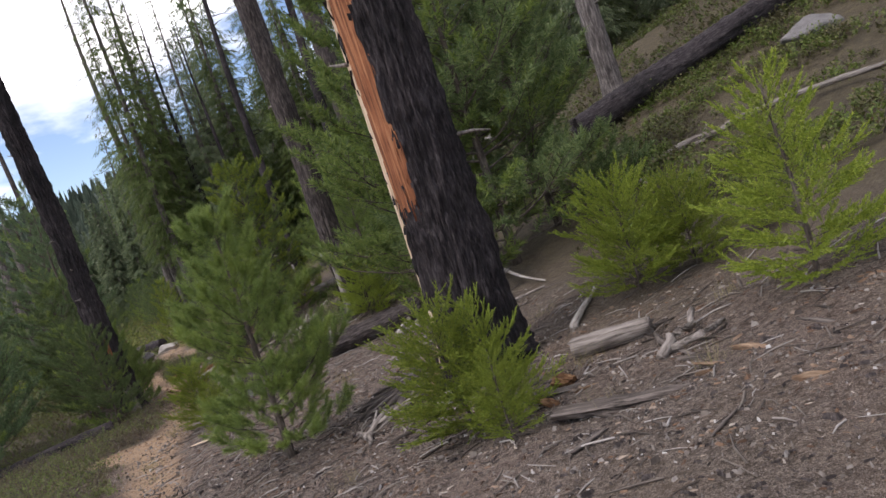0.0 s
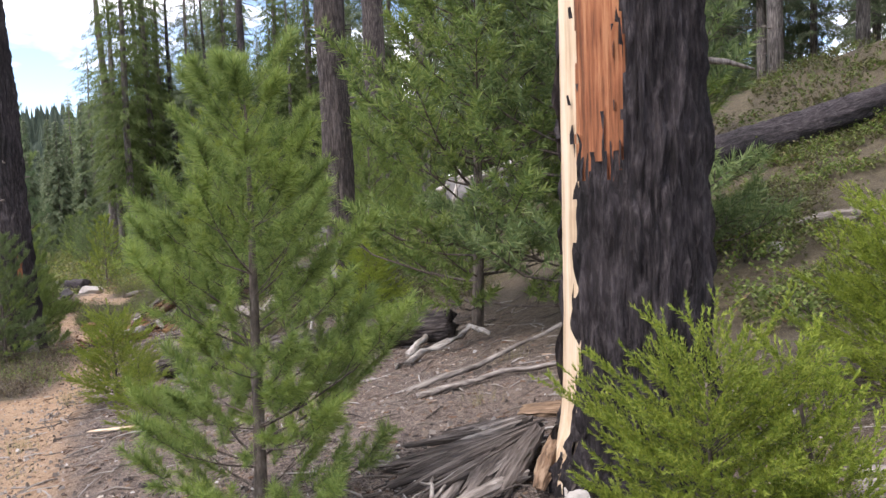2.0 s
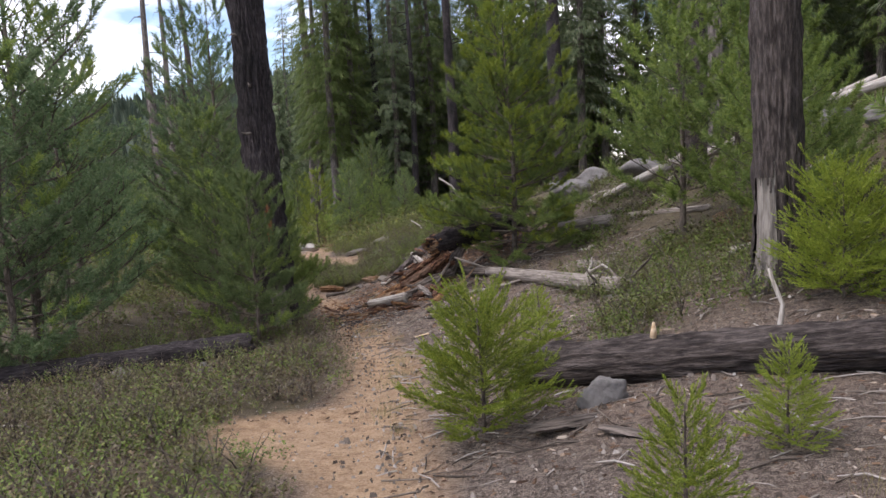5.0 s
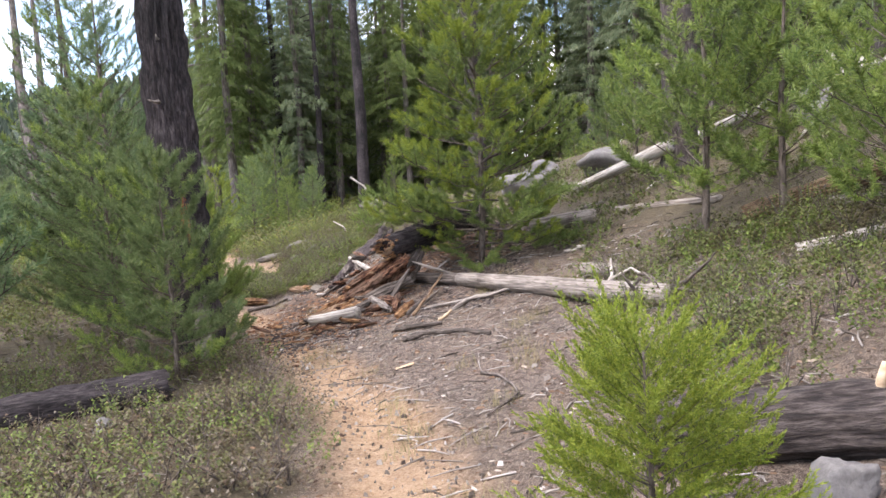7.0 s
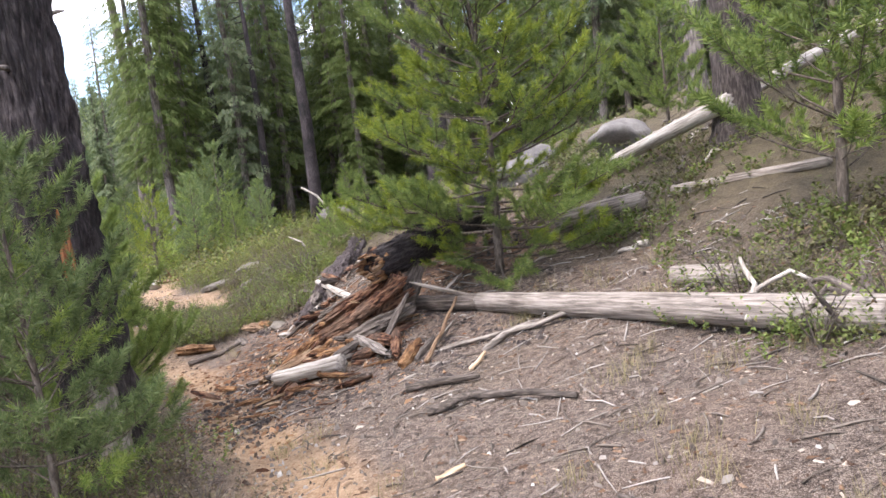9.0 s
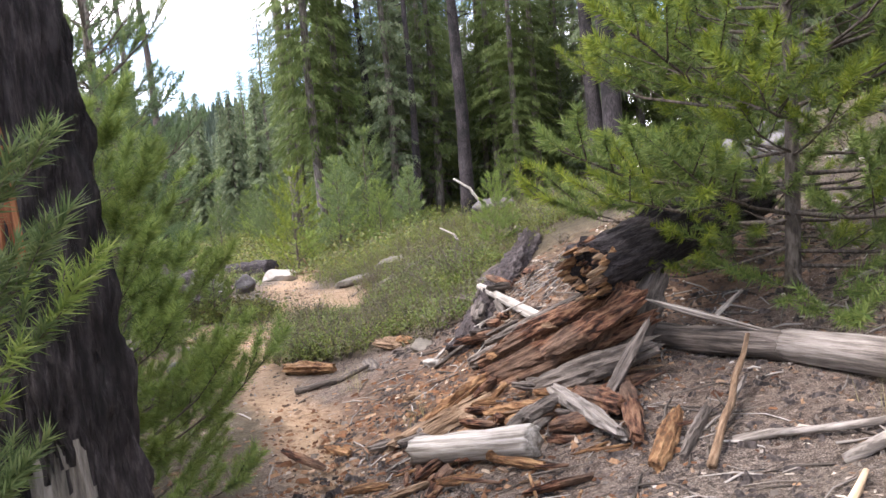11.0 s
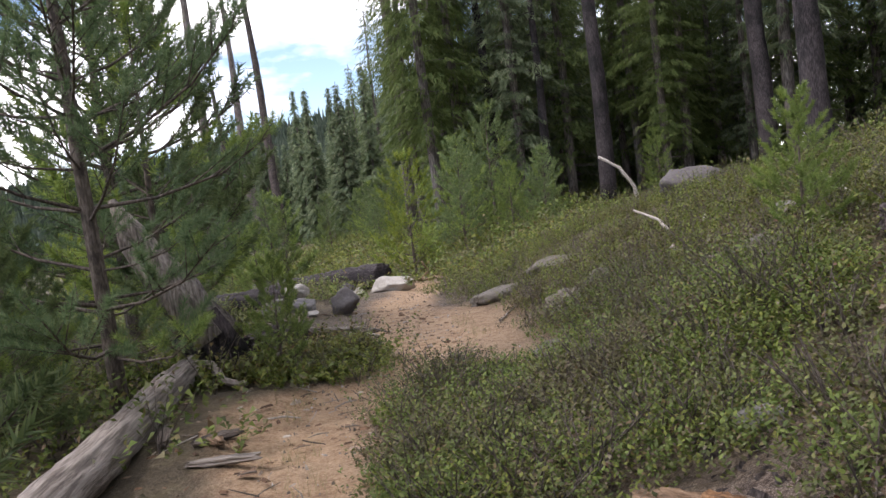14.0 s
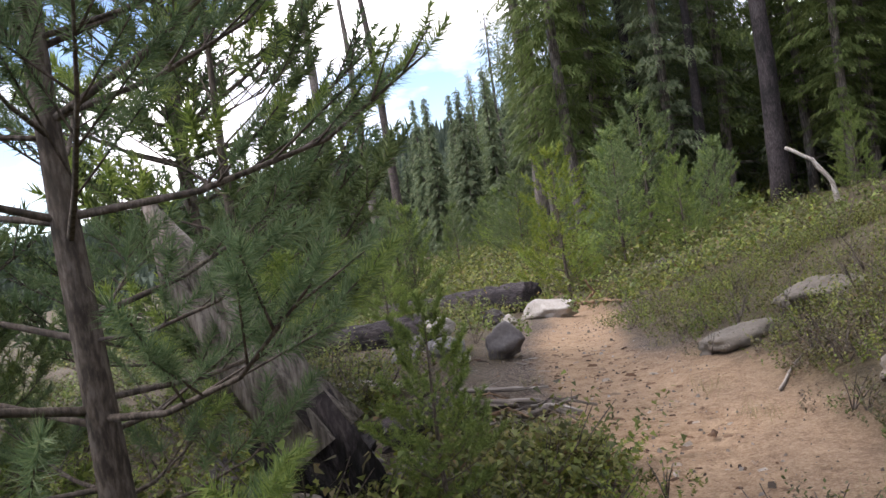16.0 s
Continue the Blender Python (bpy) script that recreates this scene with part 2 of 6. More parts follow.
NEEDLES_BLUE = leafy("dark_pine_needles", [(0.0, (0.07, 0.115, 0.05)), (0.5, (0.12, 0.18, 0.08)), (1.0, (0.20, 0.25, 0.12))], 0.5, 0.42)
FIR_DARK = leafy("fir_fronds", [(0.0, (0.10, 0.13, 0.075)), (0.5, (0.15, 0.19, 0.10)), (0.9, (0.20, 0.235, 0.13)), (1.0, (0.31, 0.32, 0.23))], 0.8, 0.45)
FIR_LIGHT = leafy("light_fir_fronds", [(0.0, (0.07, 0.10, 0.03)), (0.5, (0.115, 0.16, 0.045)), (1.0, (0.19, 0.225, 0.08))], 0.7, 0.4)
FIR_FAR = leafy("far_fir_fronds", [(0.0, (0.05, 0.07, 0.05)), (1.0, (0.10, 0.125, 0.085))], 0.8, 0.1)
SHRUB = leafy("shrub_leaves", [(0.0, (0.055, 0.08, 0.018)), (0.5, (0.115, 0.16, 0.035)), (0.85, (0.175, 0.22, 0.05)), (0.95, (0.17, 0.13, 0.06)), (1.0, (0.12, 0.06, 0.04))], patch=[(0.0, (0.05, 0.04, 0.025)), (0.5, (0.09, 0.085, 0.035)), (0.85, (0.12, 0.10, 0.05)), (1.0, (0.16, 0.15, 0.08))])
SHRUB_BRIGHT = leafy("bright_shrub_leaves", [(0.0, (0.055, 0.08, 0.018)), (0.5, (0.145, 0.185, 0.034)), (0.92, (0.24, 0.265, 0.052)), (1.0, (0.15, 0.08, 0.04))], patch=[(0.0, (0.05, 0.05, 0.02)), (0.5, (0.11, 0.115, 0.03)), (0.9, (0.17, 0.15, 0.05)), (1.0, (0.14, 0.08, 0.045))])
SHRUB_BROWN = leafy("brown_shrub_leaves", [(0.0, (0.05, 0.04, 0.03)), (0.5, (0.15, 0.105, 0.07)), (0.8, (0.13, 0.12, 0.055)), (1.0, (0.24, 0.20, 0.15))])
GRASS = leafy("dry_grass_blades", [(0.0, (0.14, 0.13, 0.05)), (1.0, (0.36, 0.30, 0.16))])
ROCK_DARK = rock_material("dark_rock", (0.06, 0.052, 0.05), (0.15, 0.135, 0.13), (0.26, 0.24, 0.22))
ROCK_PALE = rock_material("pale_rock", (0.24, 0.215, 0.185), (0.43, 0.40, 0.36), (0.55, 0.52, 0.47))
ROCK_TAN = rock_material("sandy_rock", (0.09, 0.078, 0.064), (0.20, 0.175, 0.145), (0.30, 0.27, 0.235))
ROCK_GREY = rock_material("grey_rock", (0.09, 0.083, 0.08), (0.22, 0.207, 0.195), (0.36, 0.34, 0.31))
CHIPS = varied("wood_chip", [(0.0, (0.05, 0.028, 0.018)), (0.4, (0.17, 0.10, 0.06)), (0.8, (0.27, 0.185, 0.125)), (1.0, (0.48, 0.42, 0.35))])
CHIPS_RED = varied("red_wood_chip", [(0.0, (0.06, 0.025, 0.013)), (0.5, (0.22, 0.105, 0.052)), (0.9, (0.36, 0.22, 0.125)), (1.0, (0.52, 0.42, 0.32))])
PEBBLES = varied("pebble", [(0.0, (0.07, 0.055, 0.045)), (0.6, (0.22, 0.185, 0.155)), (0.93, (0.36, 0.32, 0.28)), (1.0, (0.6, 0.57, 0.53))])
TWIGS = varied("twig", [(0.0, (0.05, 0.04, 0.032)), (0.5, (0.17, 0.14, 0.115)), (1.0, (0.45, 0.41, 0.37))])


# ---- mesh helpers ----
def part(name, me, mat, parent=None, label=""):
    """Links a mesh as one object, under a thing if one is given."""
    ob = new(name, me)
    if mat is not None:
        me.materials.append(mat)
    if parent is not None:
        ob.parent = parent
    if label:
        ob["label"] = label
    return ob


def smooth(me, on=True):
    me.polygons.foreach_set("use_smooth", [on] * len(me.polygons))
    return me


def mesh(name, verts, faces, shade=True):
    me = bpy.data.meshes.new(name)
    me.from_pydata([tuple(v) for v in verts], [], [tuple(int(i) for i in f) for f in faces])
    me.update()
    return smooth(me, shade)


def flat_mesh(name, verts, corners):
    """Many separate triangles (corners 3) or quads (corners 4), given as their corners in a row."""
    verts = np.asarray(verts, dtype=np.float32).reshape(-1, 3)
    count = len(verts)
    me = bpy.data.meshes.new(name)
    me.vertices.add(count)
    me.vertices.foreach_set("co", verts.ravel())
    me.loops.add(count)
    me.loops.foreach_set("vertex_index", np.arange(count, dtype=np.int32))
    me.polygons.add(count // corners)
    me.polygons.foreach_set("loop_start", np.arange(0, count, corners, dtype=np.int32))
    me.update(calc_edges=True)
    me.validate()
    return me


def frame_of(d):
    """A turn that takes z to the way d, for numpy."""
    d = np.asarray(d, float)
    d = d / (np.linalg.norm(d) + 1e-9)
    a = np.array((1.0, 0, 0)) if abs(d[0]) < 0.9 else np.array((0, 1.0, 0))
    u = np.cross(a, d)
    u /= np.linalg.norm(u)
    return np.stack((u, np.cross(d, u), d), axis=1)


def tube(points, radii, sides=6, rough=0.0, seed=0, cap=True):
    """A tapering tube through points."""
    pts = [np.asarray(p, float) for p in points]
    verts, faces = [], []
    for i, (p, r) in enumerate(zip(pts, radii)):
        d = pts[min(i + 1, len(pts) - 1)] - pts[max(i - 1, 0)]
        f = frame_of(d)
        for k in range(sides):
            a = math.tau * k / sides
            q = r
            if rough:
                q *= 1 + rough * noise.noise((math.cos(a) * 2.1 + seed * 3.7, math.sin(a) * 2.1, i * 0.9 + seed))
            verts.append(p + f @ np.array((math.cos(a) * q, math.sin(a) * q, 0)))
    for i in range(len(pts) - 1):
        for k in range(sides):
            j = (k + 1) % sides
            faces.append((i * sides + k, i * sides + j, i * sides + sides + j, i * sides + sides + k))
    if cap:
        faces.append(tuple(range(sides - 1, -1, -1)))
        faces.append(tuple(range((len(pts) - 1) * sides, len(pts) * sides)))
    return verts, faces


class Heap:
    """Gathers tubes and other pieces into one mesh."""
    def __init__(self):
        self.v, self.f = [], []

    def add(self, made):
        v, f = made
        o = len(self.v)
        self.v.extend(v)
        self.f.extend([tuple(i + o for i in q) for q in f])

    def mesh(self, name, shade=True):
        return mesh(name, self.v, self.f, shade)


# ---- the lie of the land ----
TRAIL_Y = [-40, -6, 0, 3, 5, 7.5, 10, 14, 18, 21.5, 25, 28, 31, 36, 42, 60, 200]
TRAIL_X = [2, -0.6, -0.9, -1.9, -2.75, -3.95, -4.9, -5.6, -7.0, -7.95, -8.75, -10.0, -11.0, -12.2, -16, -30, -120]
TRAIL_Z = [2.0, 0.45, 0.10, -0.22, -0.41, -0.66, -0.89, -1.21, -1.53, -1.62, -1.70, -1.79, -1.90, -2.27, -2.7, -3.8, -8.0]
RISE_Y = [-40, 4, 10, 16, 20, 28, 40, 60, 200]
RISE = [0.14, 0.14, 0.16, 0.28, 0.33, 0.28, 0.14, 0.10, 0.05]


# the trodden strip, as distances from the trail's line
TREAD_Y = [-40, 5, 8, 9.4, 10.6, 11.3, 11.9, 12.5, 14, 16.8, 18.2, 19, 20, 21.5, 23, 24, 25, 26, 27, 28.5, 30, 33, 60]
TREAD_LO = [-0.4, -0.2, 0.3, 0.42, 0.25, -0.5, -0.7, 0.2, 0.2, 0.3, 0.25, 0.22, 0.0, -0.8, -1.2, -1.5, -0.7, -0.2, -0.5, -0.4, -0.5, -0.45, -0.45]
TREAD_HI = [0.4, 0.6, 1.0, 1.05, 0.95, 0.92, 0.9, 0.9, 0.88, 0.84, 0.66, 0.48, 0.38, 0.05, -0.33, -0.33, 0.0, 0.45, 0.75, 0.66, 0.42, 0.52, 0.5]


def ease(a, b, x):
    t = np.clip((x - a) / (b - a), 0, 1)
    return t * t * (3 - 2 * t)


def side_of_trail(x, y):
    return x - np.interp(y, TRAIL_Y, TRAIL_X)


def land(x, y):
    """Height of the ground: a slope that rises on one side of the trail and falls gently on the other."""
    s = side_of_trail(x, y)
    z = np.interp(y, TRAIL_Y, TRAIL_Z)
    near = ease(19, 25, y)
    w = (0.72 + 0.28 * ease(3, 9, s)) * (1 - near) + (1.35 - 0.35 * ease(2, 6, s)) * near
    shoulder = ease(24, 26, y) * (1 - ease(29.5, 33, y))
    up = np.interp(y, RISE_Y, RISE) * np.clip(s - 0.35 - 0.75 * shoulder * (1 - 0.9 * ease(2.0, 4.5, s)), 0, 45) * (s * s / (s * s + 0.5)) * w
    level = ease(22, 24, y) * (1 - ease(30, 33, y))
    down = -0.06 * np.clip(-s - 0.5 - 2.2 * level, 0, 30) - 0.05 * np.clip(-s - 30, 0, 400) + 0.10 * level * ease(0.8, 1.6, -s)
    heap = 0.30 * np.exp(-((x + 5.0) ** 2 + (y - 20.9) ** 2) / 1.3) + 0.04 * np.exp(-((x + 5.75) ** 2 + (y - 19.5) ** 2) / 0.5) + 0.24 * np.exp(-((x + 1.5) ** 2 + (y - 13.6) ** 2) / 1.4)
    return z + np.where(s > 0, up, down) + heap


def relief(x, y):
    """Small bumps of the soil, flatter on the trodden path."""
    s = abs(float(side_of_trail(x, y)))
    k = min(1.0, 0.25 + max(0.0, s - 0.35) * 0.9)
    return k * (0.07 * noise.noise((x * 0.6, y * 0.6, 3.1)) + 0.035 * noise.noise((x * 2.1, y * 2.1, 7.7)) + 0.022 * noise.noise((x * 6.3, y * 6.3, 1.3)))


def ground_z(x, y):
    return float(land(x, y)) + relief(x, y)


def spaced(lo, hi, step, far, n):
    """Even steps from lo to hi, then ever longer ones out to far on both sides."""
    core = np.arange(lo, hi, step)
    grow = step * (np.geomspace(1, far / step, n))
    return np.concatenate((lo - grow[::-1], core, hi + grow))


def build_ground():
    xs = spaced(-14, 7, 0.13, 1500, 34)
    ys = spaced(1, 36, 0.13, 1800, 34)
    X, Y = np.meshgrid(xs, ys)
    Z = land(X, Y)
    far = np.hypot(X + 8, Y - 20)
    nx, ny = len(xs), len(ys)
    Xf, Yf, Zf, Ff = X.ravel(), Y.ravel(), Z.ravel().copy(), far.ravel()
    zone = np.zeros((nx * ny, 4), dtype=np.float32)
    S = side_of_trail(Xf, Yf)
    for i in range(nx * ny):
        x, y = float(Xf[i]), float(Yf[i])
        if Ff[i] < 60:
            Zf[i] += relief(x, y)
            lo, hi = float(np.interp(y, TREAD_Y, TREAD_LO)), float(np.interp(y, TREAD_Y, TREAD_HI))
            w = (hi - lo) / 2 + 0.10 * noise.noise((x * 0.9, y * 0.9, 5.0)) + 0.08 * noise.noise((x * 4, y * 4, 2.0))
            d = abs(S[i] - (lo + hi) / 2)
            zone[i, 0] = max(0.0, min(1.0, (w - d) / 0.22 + 0.5))
            if d < w:
                Zf[i] -= 0.05 * (1 - (d / w) ** 2)
            d = abs(S[i])
            if 24.4 < y < 30 and S[i] > 0:
                zone[i, 0] = max(zone[i, 0], 0.85 * min(1.0, max(0.0, (1.45 - S[i]) / 0.5 + 0.4 * noise.noise((x * 2, y * 2, 8.0)))) * float(ease(24.4, 25, y) * (1 - ease(28.8, 30, y))))
            n = noise.noise((x * 0.5, y * 0.5, 11.0)) + 0.5 * noise.noise((x * 1.7, y * 1.7, 4.0))
            bare = 0.0
            if S[i] > 0:
                if y < 13:
                    bare = 1 - max(0.0, (S[i] - 4.2) / 2.5)
                elif y < 22:
                    bare = 1 - max(0.0, (S[i] - 3.6) / 2.0)
                else:
                    bare = 0.5 - (y - 22) * 0.3
            else:
                bare = 0.15
            if y > 22 and d < 2.0:
                bare = max(bare, 0.75 - max(0.0, d - 0.7) * 0.9)
            zone[i, 1] = max(0.0, min(1.0, bare + 0.35 * n))
            r1 = math.hypot(x + 6.2, y - 19.6)
            r2 = math.hypot(x + 4.6, y - 20.4)
            r3 = math.hypot((x + 5.2) / 0.75, (y - 22.0) / 1.6)
            zone[i, 2] = max(0.0, min(0.9, max(1.5 - r1 / 0.9, 1.3 - r2 / 1.0, 1.4 - r3) + 0.5 * n))
    V = np.stack((Xf, Yf, Zf), 1)
    F = [(j * nx + i, j * nx + i + 1, (j + 1) * nx + i + 1, (j + 1) * nx + i) for j in range(ny - 1) for i in range(nx - 1)]
    me = bpy.data.meshes.new("ground")
    me.from_pydata(V.tolist(), [], F)
    me.update()
    smooth(me)
    layer = me.color_attributes.new("zone", "FLOAT_COLOR", "POINT")
    zone[:, 3] = 1
    layer.data.foreach_set("color", zone.ravel())
    return tagged(part("ground", me, SOIL), "sloping forest floor of gravelly soil with a tan dirt trail", "ground", kind="structure")


build_ground()


# ---- trees ----
def empty(name, x, y, z=None, turn=0.0, size=1.0, lean=(0.0, 0.0)):
    ob = new(name)
    ob.matrix_world = pose(x, y, ground_z(x, y) if z is None else z, lean[0], lean[1], turn) @ Matrix.Diagonal((size, size, size, 1))
    return ob


def bark_rings(height, r0, r1, sides, rings, ridge, flare, seed, dense=4.0):
    """Rings of a trunk, closer together in its lowest metres, with furrows along it."""
    grid = np.zeros((rings, sides, 3))
    for i in range(rings):
        t = i / (rings - 1)
        z = -0.25 + (height + 0.25) * (t ** 1.8 if height > dense else t)
        r = r0 + (r1 - r0) * max(0, z) / height + flare * math.exp(-max(z, 0) / 0.22)
        for k in range(sides):
            a = math.tau * k / sides
            c, s = math.cos(a), math.sin(a)
            f = 1.4 * abs(noise.noise((c * r * 30 + seed, s * r * 30, z * 3.0))) + 0.5 * noise.noise((c * r * 70, s * r * 70 + seed, z * 9))
            lobes = 0.05 * math.sin(a * 5 + seed) * math.exp(-max(z, 0) / 0.3)
            q = r * (1 + lobes) - ridge * (0.5 - f)
            grid[i, k] = (c * q + 0.04 * noise.noise((z * 0.35, seed, 0)), s * q + 0.04 * noise.noise((z * 0.35, seed, 9)), z)
    return grid


def grid_faces(rings, sides, keep=None):
    return [(i * sides + k, i * sides + (k + 1) % sides, (i + 1) * sides + (k + 1) % sides, (i + 1) * sides + k)
            for i in range(rings - 1) for k in range(sides) if keep is None or keep(i, k)]


def compact(verts, faces):
    used = sorted({i for f in faces for i in f})
    at = {u: j for j, u in enumerate(used)}
    return [verts[u] for u in used], [tuple(at[i] for i in f) for f in faces]


def big_trunk(x, y, height, r0, r1, label, mat, seed, lean=(0, 0), sides=72, rings=120, ridge=0.02, flare=0.08, peel=None, stubs=6, name="tree"):
    """An old trunk. peel: (middle angle, half width, from, to, wood) of places where the bark is gone."""
    tree = tagged(empty(name, x, y, lean=lean), label, "tree")
    grid = bark_rings(height, r0, r1, sides, rings, ridge, flare, seed)
    gone = np.zeros((rings, sides), int)
    for number, (mid, half, lo, hi, wood, label2) in enumerate(peel or []):
        for i in range(rings):
            z = grid[i, 0, 2]
            for k in range(sides):
                a = (math.degrees(math.tau * k / sides) - mid + 180) % 360 - 180
                wob = noise.noise((k * 0.35, z * 3.0, seed)) * 9 + noise.noise((k * 0.9, z * 9, seed)) * 5
                top = noise.noise((k * 0.5, 4.0, seed)) * 0.22 + noise.noise((k * 1.7, 2.0, seed)) * 0.12
                if abs(a) < half + wob and lo + top < z < hi + top:
                    gone[i, k] = number + 1
    flat = grid.reshape(-1, 3)
    if peel:
        smooth_grid = bark_rings(height, r0 - 0.022, max(r1 - 0.01, 0.02), sides, rings, 0.004, flare, seed)
        v, f = compact(flat, grid_faces(rings, sides, lambda i, k: gone[i, k] == 0))
        part("bark", mesh("bark", v, f), mat, tree)
        inner = smooth_grid.reshape(-1, 3)
        for number, p in enumerate(peel):
            v, f = compact(inner, grid_faces(rings, sides, lambda i, k: gone[max(0, min(rings - 1, i)), k] == number + 1 or any(
                gone[min(max(i + di, 0), rings - 1), (k + dk) % sides] == number + 1 for di in (-1, 0, 1) for dk in (-1, 0, 1)) and gone[i, k] == 0))
            if f:
                part("exposed_wood", mesh("exposed_wood", v, f), p[4], tree, p[5])
    else:
        part("bark", mesh("bark", flat, grid_faces(rings, sides)), mat, tree)
    rnd = random.Random(seed)
    for _ in range(stubs):
        z, a = rnd.uniform(1.6, min(height * 0.7, 6)), rnd.uniform(0, math.tau)
        r = r0 + (r1 - r0) * z / height
        L = rnd.uniform(0.06, 0.4)
        p0 = np.array((math.cos(a) * r * 0.8, math.sin(a) * r * 0.8, z))
        d = np.array((math.cos(a), math.sin(a), rnd.uniform(-0.2, 0.3)))
        v, f = tube([p0, p0 + d * L * 0.6, p0 + d * L + np.array((0, 0, rnd.uniform(-.05, .05)))], [0.022, 0.014, 0.006], 6)
        part("branch_stub", mesh("branch_stub", v, f), WOOD_GREY, tree, "grey broken branch stub")
    return tree


def needle_brush(rnd, count, length, needle, width, spread=0.95):
    """Needles round a twig that runs along z from 0 to length."""
    out = np.zeros((count, 3, 3))
    for i in range(count):
        t = (i + rnd.random()) / count
        a = rnd.uniform(0, math.tau)
        base = np.array((0, 0, t * length))
        open_ = spread * rnd.uniform(0.6, 1.25) * (1 - 0.45 * t)
        d = np.array((math.cos(a) * math.sin(open_), math.sin(a) * math.sin(open_), math.cos(open_)))
        side = np.cross(d, (rnd.uniform(-1, 1), rnd.uniform(-1, 1), rnd.uniform(-1, 1)))
        side = side / (np.linalg.norm(side) + 1e-6) * width
        out[i] = (base - side, base + side, base + d * needle * rnd.uniform(0.75, 1.15))
    return out.reshape(-1, 3)


def conifer(rnd, height, base, reach, whorls, per, needle, width, per_twig, twigs, rise=(0.9, 0.1), sag=0.0, shape=1.0, r0=0.035, gaps=0.0, twig_len=0.2, each=False, spread=1.0):
    """Trunk, limbs and needles of a young conifer, as three meshes. rise: how steeply the limbs go up at the top and at the foot of the crown."""
    trunk, limbs, crown, loose = Heap(), Heap(), [], []
    brushes = [needle_brush(rnd, per_twig, 1.0, needle / twig_len, width / twig_len, spread) for _ in range(6)]

    def tuft(p, d, L):
        m = frame_of(d) * L
        crown.append(brushes[rnd.randrange(6)] @ m.T + p)

    bend = [rnd.uniform(-0.03, 0.03) for _ in range(4)]

    def axis(z):
        t = z / height
        return np.array((bend[0] * math.sin(t * 4) + bend[1] * t, bend[2] * math.sin(t * 5) + bend[3] * t, z)) * np.array((height / 3, height / 3, 1))

    zs = np.linspace(-0.1, height, 14)
    trunk.add(tube([axis(z) for z in zs], [max(0.004, r0 * (1 - max(z, 0) / height) ** 0.9 + 0.004) for z in zs], 9, 0.25, 1))
    tuft(axis(height * 0.985), (0, 0, 1), twig_len)
    for w in range(whorls):
        t = (w + 0.5) / whorls
        z0 = base + (height - base) * (1 - (1 - t) ** 0.92)
        full = reach * ((1 - t) ** (0.85 * shape) * 0.92 + 0.08) * (0.75 + 0.5 * min(1, t * 6 + 0.4))
        first = rnd.uniform(0, math.tau)
        for k in range(per):
            if rnd.random() < gaps:
                continue
            a = first + math.tau * k / per + rnd.uniform(-0.35, 0.35)
            L = full * rnd.uniform(0.65, 1.12)
            up = rise[1] + (rise[0] - rise[1]) * t + rnd.uniform(-0.15, 0.15)
            z = z0 + rnd.uniform(-0.04, 0.04)
            out = np.array((math.cos(a), math.sin(a), 0))
            p0 = axis(min(z, height * 0.98))
            pts = []
            for q in (0, 0.35, 0.7, 1.0):
                lift = up * L * q - sag * L * q * q + 0.18 * L * q ** 3
                pts.append(p0 + out * L * q * 0.95 + np.array((0, 0, lift)))
            rb = max(0.002, 0.0075 * (L / 0.8) * (r0 / 0.035) ** 0.4)
            limbs.add(tube(pts, [rb, rb * 0.75, rb * 0.5, rb * 0.2], 5, cap=False))
            if each:
                loose.append(limbs.mesh("limb"))
                limbs.v, limbs.f = [], []
            m = max(1, int(L * 0.75 / (twig_len * 0.75)))
            for j in range(m):
                q = 0.18 + 0.77 * j / m
                i = min(2, int(q * 3))
                f = q * 3 - i
                tuft(pts[i] * (1 - f) + pts[i + 1] * f, pts[i + 1] - pts[i], twig_len)
            n = max(2, int(twigs * L / max(reach, 0.1) + 1))
            for j in range(n):
                q = 0.14 + 0.86 * (j + rnd.random()) / n
                i = min(2, int(q * 3))
                f = q * 3 - i
                p = pts[i] * (1 - f) + pts[i + 1] * f
                along = pts[i + 1] - pts[i]
                along = along / (np.linalg.norm(along) + 1e-9)
                sideways = np.cross(along, (0, 0, 1)) * (1 if rnd.random() < 0.5 else -1)
                d = along * 0.75 + sideways * rnd.uniform(0.2, 1.0) + np.array((0, 0, rnd.uniform(0.0, 0.55) - sag * 0.4))
                d = d / np.linalg.norm(d)
                span = (0.42 * (1 - q) + 0.10) * L
                step = twig_len * 0.62
                k2 = 0
                while k2 * step < span:
                    tuft(p + d * k2 * step, d + np.array([rnd.uniform(-0.3, 0.3) for _ in range(3)]), twig_len * rnd.uniform(0.75, 1.2))
                    k2 += 1
            tuft(pts[2], pts[3] - pts[2] + np.array((0, 0, 0.1 * L)), twig_len * rnd.uniform(0.8, 1.3))
            tuft(pts[3] - (pts[3] - pts[2]) * 0.2, pts[3] - pts[2] + np.array((0, 0, 0.15 * L)), twig_len * 1.1)
    return trunk.mesh("trunk"), loose if each else limbs.mesh("branchwork"), flat_mesh("crown", np.concatenate(crown), 3)


